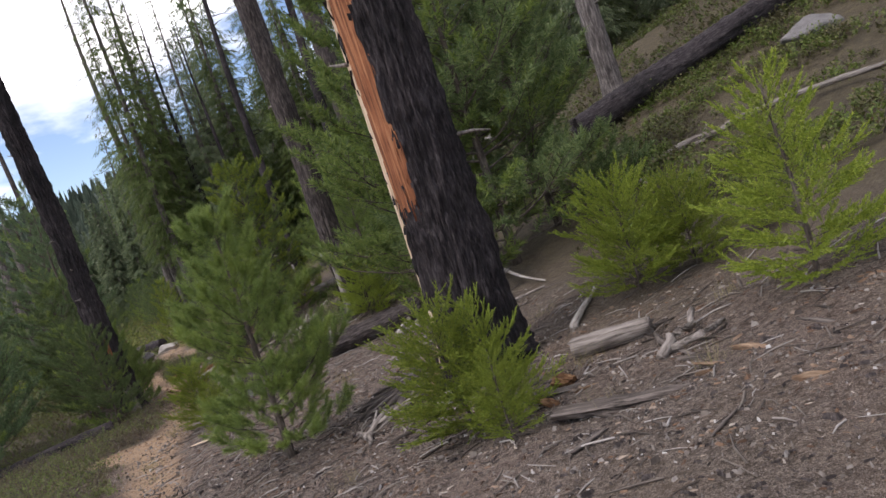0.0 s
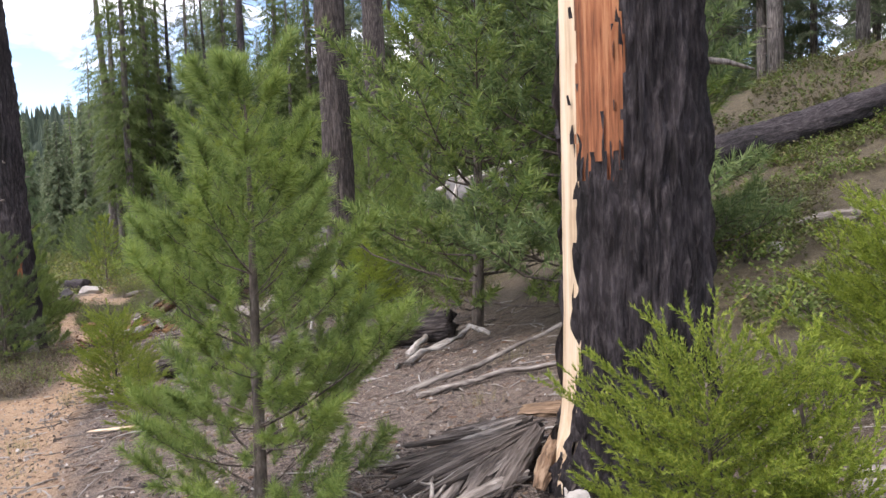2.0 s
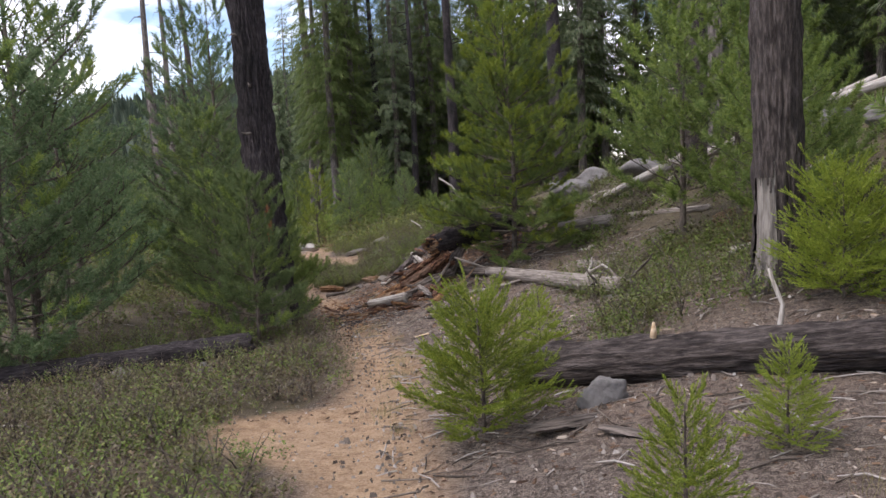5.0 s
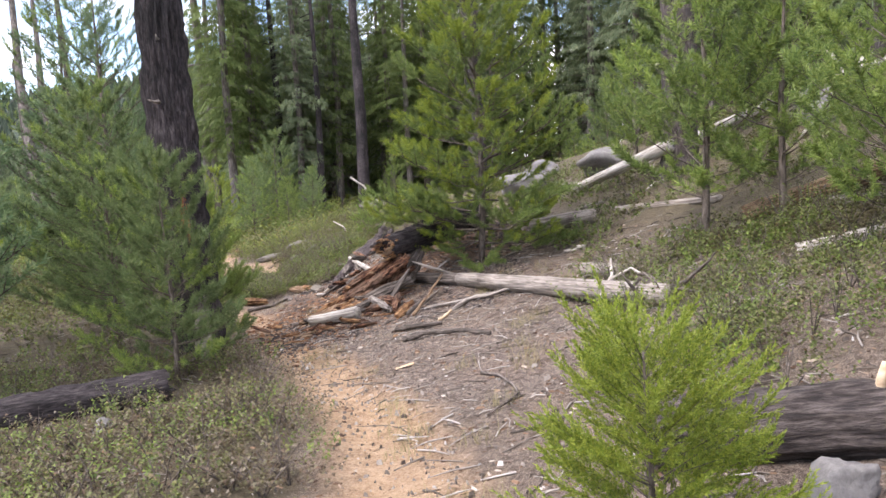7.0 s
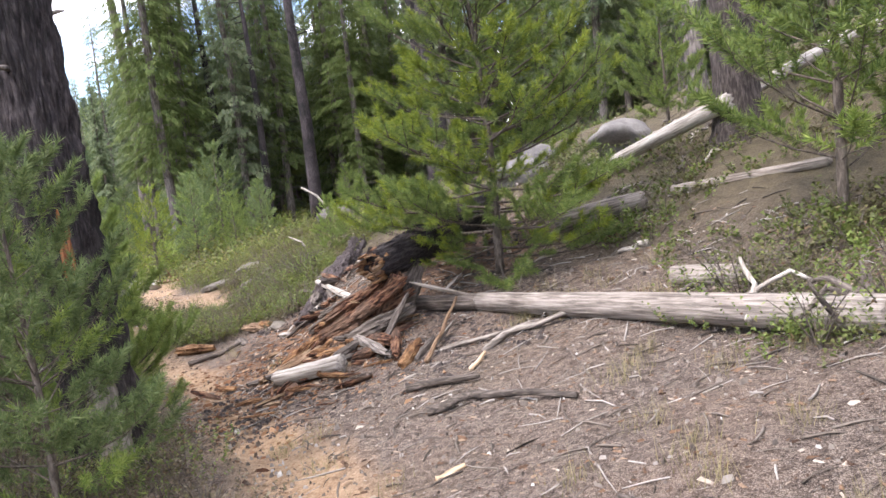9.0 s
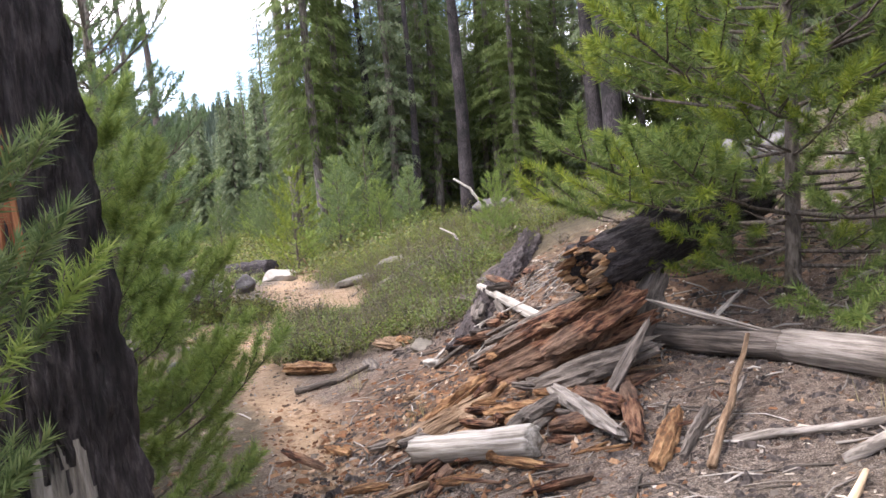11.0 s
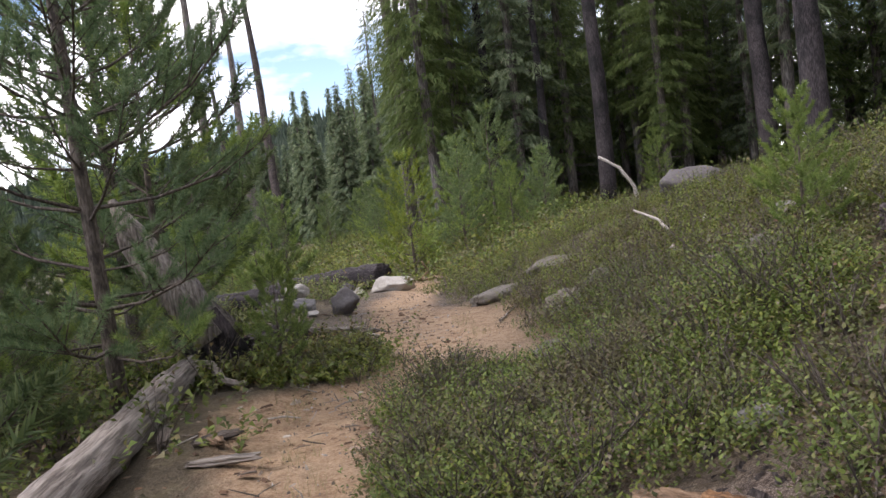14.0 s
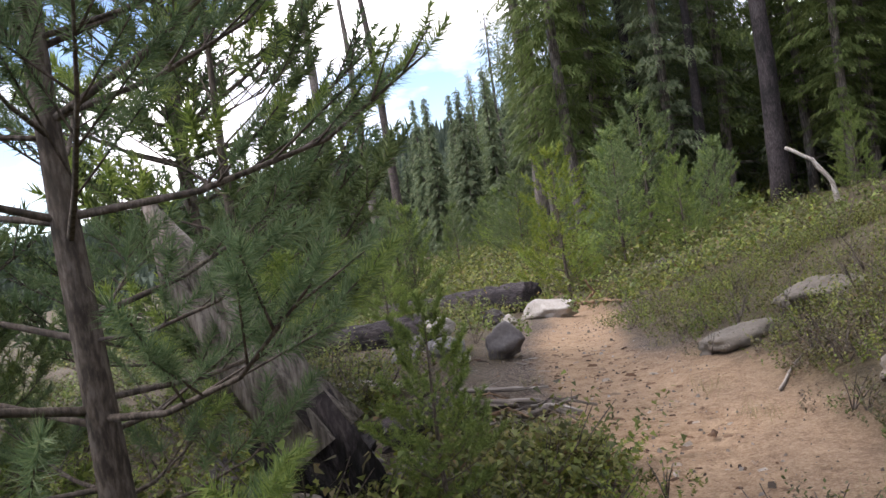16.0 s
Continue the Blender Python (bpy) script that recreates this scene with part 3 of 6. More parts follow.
def tufted(rnd, height, base, reach, whorls, per, needle, width, count, twigs, rise=(0.9, 0.1), sag=0.0, shape=1.0, r0=0.035, gaps=0.0, brush=0.12, fresh=0.3, bare=0.3):
    """A young pine whose needles stand in thick brushes at the ends of its twigs: trunk, limbs, needles and fresh tips."""
    trunk, crown, tips, loose = Heap(), [], [], []
    brushes = [needle_brush(rnd, count, 1.0, needle / brush, width / brush, 1.3) for _ in range(8)]
    bend = [rnd.uniform(-0.03, 0.03) for _ in range(4)]

    def axis(z):
        t = z / height
        return np.array((bend[0] * math.sin(t * 4) + bend[1] * t, bend[2] * math.sin(t * 5) + bend[3] * t, z)) * np.array((height / 3, height / 3, 1))

    def tuft(p, d, L, new_growth):
        m = frame_of(d) * L
        (tips if new_growth else crown).append(brushes[rnd.randrange(8)] @ m.T + p)

    zs = np.linspace(-0.1, height, 14)
    trunk.add(tube([axis(z) for z in zs], [max(0.004, r0 * (1 - max(z, 0) / height) ** 0.9 + 0.004) for z in zs], 9, 0.25, 1))
    for k in range(3):
        tuft(axis(height * (0.93 + 0.035 * k)), (0.1 * k, 0.1, 1), brush * 1.2, True)
    for w in range(whorls):
        t = (w + 0.5) / whorls
        z0 = base + (height - base) * (1 - (1 - t) ** 0.92)
        full = reach * ((1 - t) ** (0.85 * shape) * 0.92 + 0.08) * (0.75 + 0.5 * min(1, t * 6 + 0.4))
        first = rnd.uniform(0, math.tau)
        for k in range(per):
            if rnd.random() < gaps:
                continue
            a = first + math.tau * k / per + rnd.uniform(-0.4, 0.4)
            L = full * rnd.uniform(0.55, 1.15)
            up = rise[1] + (rise[0] - rise[1]) * t + rnd.uniform(-0.18, 0.18)
            out = np.array((math.cos(a), math.sin(a), 0))
            p0 = axis(min(z0 + rnd.uniform(-0.07, 0.07), height * 0.97))
            pts = [p0 + out * L * q * 0.95 + np.array((0, 0, up * L * q - sag * L * q * q + 0.30 * L * q ** 3)) for q in (0, 0.35, 0.7, 1.0)]
            rb = max(0.002, 0.008 * (L / 0.8) * (r0 / 0.035) ** 0.4)
            limb = Heap()
            limb.add(tube(pts, [rb, rb * 0.75, rb * 0.5, rb * 0.25], 5, cap=False))
            n = max(2, int(twigs * L / max(reach, 0.1) + 1.5))
            lit = rnd.random() < fresh
            for j in range(n):
                q = bare + (0.97 - bare) * (j + rnd.random()) / n
                i = min(2, int(q * 3))
                f = q * 3 - i
                p = pts[i] * (1 - f) + pts[i + 1] * f
                along = pts[i + 1] - pts[i]
                along = along / (np.linalg.norm(along) + 1e-9)
                side = np.cross(along, (0, 0, 1)) * (1 if j % 2 else -1)
                d = along * rnd.uniform(0.5, 0.9) + side * rnd.uniform(0.4, 1.1) + np.array((0, 0, rnd.uniform(0.0, 0.6)))
                d = d / np.linalg.norm(d)
                span = max(brush * 0.8, (0.40 * (1 - q) + 0.13) * L * rnd.uniform(0.7, 1.2))
                e = p + d * span + np.array((0, 0, 0.15 * span))
                limb.add(tube([p, e], [rb * 0.35, rb * 0.2], 3, cap=False))
                m = max(1, int(round(span * 0.75 / (brush * 0.8))))
                for h in range(m):
                    tuft(p + (e - p) * (1 - (h + 0.6) * brush * 0.8 / span), d + np.array((rnd.uniform(-.2, .2), rnd.uniform(-.2, .2), rnd.uniform(0, .35))), brush * rnd.uniform(0.8, 1.2), lit and h == 0)
            for h in range(3):
                tuft(pts[3] - (pts[3] - pts[2]) * (0.05 + 0.33 * h), pts[3] - pts[2] + np.array((0, 0, 0.12 * L)), brush * rnd.uniform(0.9, 1.3), lit and h < 2)
            loose.append(limb.mesh("limb"))
    return trunk.mesh("trunk"), loose, flat_mesh("crown", np.concatenate(crown), 3), flat_mesh("fresh_growth", np.concatenate(tips), 3)


def joined(made):
    """The same pine with its limbs in one mesh, for trees that stand farther off."""
    v, f, o = [], [], 0
    for me in made[1]:
        v += [tuple(q.co) for q in me.vertices]
        f += [tuple(i + o for i in p.vertices) for p in me.polygons]
        o = len(v)
    return made[0], mesh("branchwork", v, f), made[2], made[3]


recoloured = {}


def grow(meshes, x, y, label, mat, name="pine_tree", turn=0.0, size=1.0, lean=(0, 0), group="", z=None, bark=None, tips=None):
    tree = tagged(empty(name, x, y, z, turn, size, lean), label, "tree", group)
    wood = bark or BARK_YOUNG
    for n, made, m in zip(("trunk", "branchwork", "crown", "fresh_growth"), meshes, (wood, wood, mat, tips or NEEDLES_TIP)):
        for me in made if isinstance(made, list) else [made]:
            if me.materials and me.materials[0] != m:
                key = (me.name, m.name)
                if key not in recoloured:
                    recoloured[key] = me.copy()
                    recoloured[key].materials.clear()
                    recoloured[key].materials.append(m)
                me = recoloured[key]
            ob = part("limb" if isinstance(made, list) else n, me, None if me.materials else m, tree)
            if n == "branchwork" and not isinstance(made, list):
                ob["kind"] = "stuff"
    return tree


rnd = random.Random(4)
# old trunks beside the trail
big_trunk(0.10, 6.60, 15, 0.355, 0.21, "large fire-blackened trunk with bark torn off to orange wood", BARK_BURNT, 3.0, sides=170, rings=250, ridge=0.06, flare=0.10,
          peel=[(223, 20, 1.45, 9.0, WOOD_RAW, "bare orange wood where the bark is gone"), (178, 25, 0.05, 9.0, WOOD_PALE, "strip of pale bare sapwood")], stubs=2, name="burnt_tree")
big_trunk(-1.56, 13.4, 16, 0.195, 0.14, "thick grey-brown trunk with a pale foot", BARK_BROWN, 8.0, sides=84, rings=140, ridge=0.028, flare=0.09, lean=(0, -1.0),
          peel=[(215, 30, 0.02, 0.8, BARK_PALE, "pale weathered wood at the foot")], stubs=5)
big_trunk(-7.20, 17.12, 15, 0.245, 0.17, "tall fire-blackened trunk with flaking bark", BARK_BURNT, 14.0, sides=120, rings=190, ridge=0.06, flare=0.06, lean=(0, -2.6),
          peel=[(290, 11, 1.32, 1.62, WOOD_RAW, "small orange patch without bark"), (300, 24, -0.2, 0.62, BARK_PALE, "grey bare wood at the foot")], stubs=7, name="burnt_tree")
big_trunk(-1.10, 20.4, 17, 0.25, 0.15, "dark brown conifer trunk on the slope", BARK_BROWN, 21.0, sides=60, rings=80, ridge=0.03)
big_trunk(0.1, 24.5, 17, 0.16, 0.10, "slim grey dead trunk", BARK_GREY, 23.0, sides=30, rings=50, ridge=0.015)
big_trunk(4.5, 16.9, 16, 0.22, 0.15, "grey conifer trunk behind a fallen log", BARK_GREY, 27.0, sides=48, rings=70, ridge=0.02)

# young pines
PINE_A = tufted(random.Random(11), 2.0, 0.06, 0.62, 11, 6, 0.055, 0.0016, 150, 8, (0.85, 0.15), 0.1, 0.72, 0.03, 0.0, 0.10, 0.45, 0.15)
PINE_A2 = joined(tufted(random.Random(21), 2.35, 0.15, 0.80, 12, 6, 0.065, 0.0034, 64, 8, (0.85, 0.12), 0.1, 0.7, 0.03, 0.0, 0.13, 0.3, 0.2))
PINE_B = joined(tufted(random.Random(12), 3.7, 0.10, 1.15, 15, 6, 0.080, 0.0062, 40, 8, (0.75, 0.05), 0.12, 0.70, 0.045, 0.03, 0.16, 0.3, 0.25))
PINE_B5 = tufted(random.Random(18), 3.75, 0.10, 1.30, 16, 7, 0.066, 0.0031, 95, 9, (0.7, -0.05), 0.20, 0.66, 0.045, 0.0, 0.125, 0.85, 0.2)
PINE_C = joined(tufted(random.Random(13), 2.6, 0.25, 0.80, 10, 5, 0.07, 0.0046, 56, 7, (0.9, 0.2), 0.08, 0.8, 0.034, 0.08, 0.14, 0.5, 0.3))
PINE_D = joined(tufted(random.Random(14), 6.2, 0.4, 1.55, 18, 5, 0.10, 0.0085, 28, 9, (0.8, 0.1), 0.1, 0.62, 0.075, 0.08, 0.19, 0.15, 0.3))
PINE_D2 = tufted(random.Random(24), 6.4, 0.3, 1.25, 17, 6, 0.072, 0.0021, 125, 8, (0.75, 0.05), 0.05, 0.55, 0.06, 0.12, 0.15, 0.2, 0.28)
PINE_L = joined(tufted(random.Random(19), 3.2, 0.1, 0.95, 12, 5, 0.10, 0.0095, 18, 6, (0.8, 0.2), 0.1, 0.9, 0.04, 0.05, 0.2, 0.4, 0.2))
SPRIG = tufted(random.Random(15), 0.75, 0.15, 0.20, 4, 4, 0.045, 0.0012, 80, 2, (0.9, 0.5), 0.0, 0.9, 0.008, 0, 0.09, 0.6, 0.4)
FIR_A = conifer(random.Random(16), 0.95, 0.02, 0.42, 11, 6, 0.018, 0.0028, 30, 10, (1.0, 0.2), 0.2, 0.8, 0.012, 0.0, 0.085)
FIR_B = conifer(random.Random(17), 0.90, 0.02, 0.50, 12, 7, 0.019, 0.0029, 30, 11, (1.1, 0.25), 0.2, 0.5, 0.012, 0.0, 0.085)

grow(PINE_A, -1.66, 6.62, "young bushy pine with long soft needles", NEEDLES_LIGHT, turn=40)
grow(FIR_B, -0.12, 5.15, "bright green fir sapling beside a burnt trunk", NEEDLES_YELLOW, "fir_sapling", 20, 0.82, lean=(4, -8))
grow(FIR_A, 0.16, 4.98, "bright green fir sapling beside a burnt trunk", NEEDLES_YELLOW, "fir_sapling", 120, 0.8, lean=(-4, 10))
grow(FIR_A, 0.08, 4.55, "small bright green fir sapling", NEEDLES_YELLOW, "fir_sapling", 210, 0.5)
grow(FIR_B, 1.50, 6.72, "yellow-green fir sapling on bare soil", NEEDLES_YELLOW, "fir_sapling", 75, 0.95)
grow(FIR_B, 1.95, 6.55, "yellow-green fir sapling on bare soil", NEEDLES_YELLOW, "fir_sapling", 175, 0.75)
grow(FIR_A, 2.05, 4.75, "yellow-green fir sapling with thin stems", NEEDLES_YELLOW, "fir_sapling", 15, 1.25)
grow(FIR_A, 2.62, 6.6, "small yellow-green fir sapling", NEEDLES_YELLOW, "fir_sapling", 15, 0.6)
grow(FIR_A, 3.6, 8.6, "small yellow-green fir sapling", NEEDLES_YELLOW, "fir_sapling", 65, 0.55)
grow(FIR_B, -3.86, 11.35, "round bushy fir sapling at the trail's edge", NEEDLES_YELLOW, "fir_sapling", 140, 0.86)
grow(FIR_A, -2.98, 9.25, "thin yellow-green fir sapling", NEEDLES_YELLOW, "fir_sapling", 140, 0.62)
grow(FIR_A, -2.35, 10.35, "small yellow-green fir sapling", NEEDLES_YELLOW, "fir_sapling", 240, 0.5)
grow(FIR_B, -1.30, 12.75, "yellow-green fir sapling beside a trunk", NEEDLES_YELLOW, "fir_sapling", 200, 0.95)
grow(FIR_A, -3.55, 13.45, "small yellow-green fir sapling", NEEDLES_YELLOW, "fir_sapling", 30, 0.55)
grow(PINE_B, -0.14, 11.0, "dense bright green young pine", NEEDLES_LIGHT, turn=10, size=1.25)
grow(PINE_B, 0.95, 10.7, "dense dark green young pine", NEEDLES, turn=130, size=1.35)
grow(PINE_B, 1.75, 11.6, "dense dark green young pine", NEEDLES, turn=230, size=1.2)
grow(PINE_C, -1.22, 14.6, "thin young pine with a bare stem", NEEDLES_LIGHT, turn=70, size=0.9)
grow(PINE_B5, -4.06, 19.62, "bushy young pine behind a broken log", NEEDLES_LIGHT, turn=60, size=1.03, tips=NEEDLES_YELLOW)
grow(PINE_C, -1.15, 16.7, "open young pine with bright tufts", NEEDLES_LIGHT, turn=20, size=1.08)
grow(PINE_C, -1.75, 17.3, "open young pine with bright tufts", NEEDLES_LIGHT, turn=200, size=1.2)
grow(PINE_C, -0.55, 15.9, "open young pine with bright tufts", NEEDLES_LIGHT, turn=290, size=0.7)
grow(PINE_C, -1.36, 21.9, "slim young pine on the slope", NEEDLES_LIGHT, turn=120, size=0.72)
grow(PINE_A2, -7.02, 15.82, "young pine beside the trail", NEEDLES, turn=100, size=0.84)
grow(PINE_B, -9.6, 20.4, "full young pine below the trail", NEEDLES, turn=200, size=0.92)
grow(PINE_B, -8.7, 18.6, "full young pine below the trail", NEEDLES, turn=320, size=0.62)
grow(PINE_D, -10.2, 16.2, "tall dark pine below the trail", NEEDLES_BLUE, turn=15, size=0.95)
grow(PINE_D, -11.3, 18.6, "tall dark pine below the trail", NEEDLES_BLUE, turn=115, size=0.72)
grow(PINE_B, -9.4, 14.7, "dark young pine below the trail", NEEDLES_BLUE, turn=215, size=0.95)
grow(PINE_B, -11.4, 14.6, "dark young pine below the trail", NEEDLES_BLUE, turn=15, size=1.05)
grow(PINE_A, -7.50, 17.95, "slim young pine beside a burnt trunk", NEEDLES_LIGHT, turn=45, size=0.95)
grow(SPRIG, -7.80, 19.60, "knee-high pine sapling with few tufts", NEEDLES_LIGHT, "pine_sapling", turn=10, size=0.75)
grow(SPRIG, -8.35, 20.55, "knee-high pine sapling with few tufts", NEEDLES_LIGHT, "pine_sapling", turn=80, size=0.6)
grow(PINE_D2, -10.85, 24.0, "tall open pine with long needles", NEEDLES_BLUE, turn=250, size=0.98, tips=NEEDLES_LIGHT)
grow(PINE_D, -13.2, 27.4, "tall open pine with long needles", NEEDLES_BLUE, turn=70, size=1.05)
grow(PINE_D, -15.4, 25.4, "tall open pine with long needles", NEEDLES_BLUE, turn=170, size=1.1)
grow(PINE_C, -10.02, 24.95, "young pine under a taller pine", NEEDLES_LIGHT, turn=15, size=0.36)
grow(PINE_A2, -12.0, 24.2, "young pine under a taller pine", NEEDLES, turn=215, size=0.7)
grow(PINE_C, -11.84, 26.2, "thin open pine with upturned tufts", NEEDLES, turn=95, size=1.35)
grow(PINE_A2, -10.95, 23.1, "bushy young pine under a taller pine", NEEDLES, turn=75, size=0.55)
grow(PINE_L, -12.9, 38.0, "yellow-green young pine beyond the trail's bend", NEEDLES_YELLOW, turn=5, size=0.95)
grow(PINE_L, -13.4, 46.0, "green young pine at the forest edge", NEEDLES_LIGHT, turn=85, size=1.0)
grow(PINE_L, -17.6, 40.5, "green young pine in the clearing", NEEDLES_LIGHT, turn=185, size=0.85)
grow(PINE_C, -14.5, 33.0, "small green pine beside a charred log", NEEDLES_LIGHT, turn=185, size=0.6)
grow(PINE_C, -6.1, 24.6, "small green pine on a shrubby bank", NEEDLES_LIGHT, turn=25, size=0.36)
for i in range(17):
    t = rnd.random()
    x, y = -15 - 14 * t - rnd.uniform(0, 9), 30 + 34 * t + rnd.uniform(-3, 10)
    grow(PINE_L, x, y, "green young pine in the clearing", (NEEDLES, NEEDLES, NEEDLES_YELLOW)[i % 3], turn=rnd.uniform(0, 360), size=rnd.uniform(0.6, 1.3), group="young pines of the clearing")


for i in range(9):
    x, y = rnd.uniform(-13, 2), rnd.uniform(40, 46)
    grow(PINE_L, x, y, "small green fir at the forest edge", (NEEDLES_LIGHT, NEEDLES)[i % 2], turn=rnd.uniform(0, 360), size=rnd.uniform(0.5, 1.2), group="young trees of the forest edge")


def tall_fir(seed, height, reach, step, per, fronds, frond, droop, base, wide=0.13):
    """Trunk, dead limbs and hanging fronds of a tall forest fir."""
    r = random.Random(seed)
    trunk, limbs, crown = Heap(), Heap(), []
    zs = np.linspace(-0.5, height, 10)
    trunk.add(tube([(0.05 * math.sin(z * 0.4 + seed), 0.05 * math.cos(z * 0.5), z) for z in zs], [0.19 * (1 - max(z, 0) / height) ** 0.8 + 0.015 for z in zs], 10, 0.2, seed))
    for _ in range(26):
        z, a, L = r.uniform(0.8, base + 5), r.uniform(0, math.tau), r.uniform(0.4, 1.5)
        d = np.array((math.cos(a), math.sin(a), 0))
        p = np.array((0, 0, z)) + d * 0.15
        limbs.add(tube([p, p + d * L * 0.5 + np.array((0, 0, -0.04)), p + d * L + np.array((0, 0, r.uniform(-0.35, 0.1)))], [0.022, 0.014, 0.004], 4, cap=False))
    z = base
    while z < height - 0.3:
        t = (z - base) / (height - base)
        full = reach * ((1 - t) ** 0.75 * 0.93 + 0.07) * (0.6 + 0.4 * min(1, t * 4))
        for k in range(per):
            a = r.uniform(0, math.tau)
            L = full * r.uniform(0.55, 1.15)
            d = np.array((math.cos(a), math.sin(a), 0))
            side = np.array((-d[1], d[0], 0))
            n = max(3, int(fronds * L / reach))
            q = np.sort(np.array([r.uniform(0.12, 1.0) for _ in range(n)]))
            for u in q:
                w = (1 - u) * 0.45 * L + 0.12
                p = np.array((0, 0, z)) + d * L * u + side * r.uniform(-w, w) * 0.6 + np.array((0, 0, 0.15 * L * u - droop * L * u * u + r.uniform(-0.08, 0.08)))
                way = d * r.uniform(0.4, 1.0) + side * r.uniform(-0.7, 0.7) + np.array((0, 0, -r.uniform(0.1, 0.9)))
                way /= np.linalg.norm(way)
                across = np.cross(way, (r.uniform(-0.4, 0.4), r.uniform(-0.4, 0.4), 1))
                across /= np.linalg.norm(across) + 1e-6
                s = frond * r.uniform(0.6, 1.3) * (1 - 0.38 * t)
                crown.append((p - across * s * wide, p + across * s * wide, p + way * s))
        z += step * r.uniform(0.7, 1.3)
    return trunk.mesh("trunk"), limbs.mesh("branchwork"), flat_mesh("crown", np.array(crown), 3)


FIRS = [tall_fir(31, 19, 2.6, 0.30, 6, 120, 0.34, 0.40, 2.2, 0.062), tall_fir(32, 23, 2.9, 0.36, 6, 125, 0.38, 0.46, 3.6, 0.062), tall_fir(33, 16, 2.2, 0.28, 6, 100, 0.32, 0.34, 1.2, 0.062), tall_fir(34, 21, 2.4, 0.32, 6, 110, 0.36, 0.5, 4.2, 0.062)]
FAR_FIRS = [tall_fir(41, 19, 3.0, 0.42, 6, 30, 0.6, 0.4, 0.4, 0.11), tall_fir(42, 16, 2.6, 0.40, 6, 28, 0.55, 0.4, 0.3, 0.11), tall_fir(43, 22, 2.8, 0.45, 6, 30, 0.6, 0.4, 0.6, 0.11)]
SPIRES = [tall_fir(51, 17, 1.9, 0.24, 8, 24, 0.56, 0.55, 0.3, 0.21), tall_fir(52, 14, 1.8, 0.24, 8, 22, 0.54, 0.5, 0.3, 0.21)]
firs = {}


def plant(kind, key, x, y, mat, label, group, turn, size):
    """The first of a kind is built, the rest are copies that share its meshes."""
    m = pose(x, y, ground_z(x, y), 0, 0, turn)
    if (key, mat.name) not in firs:
        firs[key, mat.name] = grow(kind, x, y, label, mat, "fir_tree", turn, 1.0, group=group, bark=BARK_GREY)
        firs[key, mat.name].scale = (size, size, size)
        return
    ob = copy_thing(firs[key, mat.name], m)
    ob.scale = (size, size, size)


rnd = random.Random(77)
placed = []


def scatter(count, spot, gap, tries=40):
    made = 0
    for _ in range(count * tries):
        x, y = spot()
        if all((x - a) ** 2 + (y - b) ** 2 > gap * gap for a, b in placed):
            placed.append((x, y))
            made += 1
            yield x, y
            if made >= count:
                return


def edge_x(y):
    """Where the forest ends towards the clearing."""
    return -13.5 - (y - 44) * 0.44


def forest_row(y0, y1, past):
    def spot():
        y = rnd.uniform(y0, y1)
        return rnd.uniform(edge_x(y), past), y
    return spot


for y0, y1, past, count, gap, low in ((51.5, 58, 16, 26, 2.0, False), (58, 67, 24, 34, 2.0, True), (67, 80, 34, 44, 2.2, True), (80, 96, 44, 40, 2.4, True), (98, 122, 62, 64, 2.2, True), (42, 52, 40, 24, 3.0, None)):
    spot = forest_row(y0, y1, past)
    if low is None:
        spot = lambda: (rnd.uniform(4, 40), rnd.uniform(40, 52))
    for x, y in scatter(count, spot, gap):
        k = rnd.randrange(3) if low else rnd.randrange(4)
        light = rnd.random() < (0.45 if y < 60 else 0.2)
        kind, key = (FAR_FIRS[k], 10 + k) if low else (FIRS[k], k)
        plant(kind, key, x, y, FIR_LIGHT if light else FIR_DARK, "tall dark green fir with drooping boughs", "firs of the forest", rnd.uniform(0, 360), rnd.uniform(0.85, 1.25))


def in_far_forest():
    t = rnd.random()
    y = 78 + 110 * t
    return edge_x(y) - rnd.random() ** 1.5 * (8 + 42 * t) + 6, y


for x, y in scatter(110, in_far_forest, 2.2):
    k = rnd.randrange(2)
    plant(SPIRES[k], 20 + k, x, y, FIR_DARK, "tall dark fir farther down the slope", "firs down the slope", rnd.uniform(0, 360), rnd.uniform(0.65, 1.05))


def behind_slope():
    return rnd.uniform(8, 40), rnd.uniform(24, 44)


for x, y in scatter(26, behind_slope, 3.2):
    k = rnd.randrange(4)
    plant(FIRS[k], k, x, y, FIR_DARK, "tall dark green fir with drooping boughs", "firs of the forest", rnd.uniform(0, 360), rnd.uniform(0.8, 1.2))


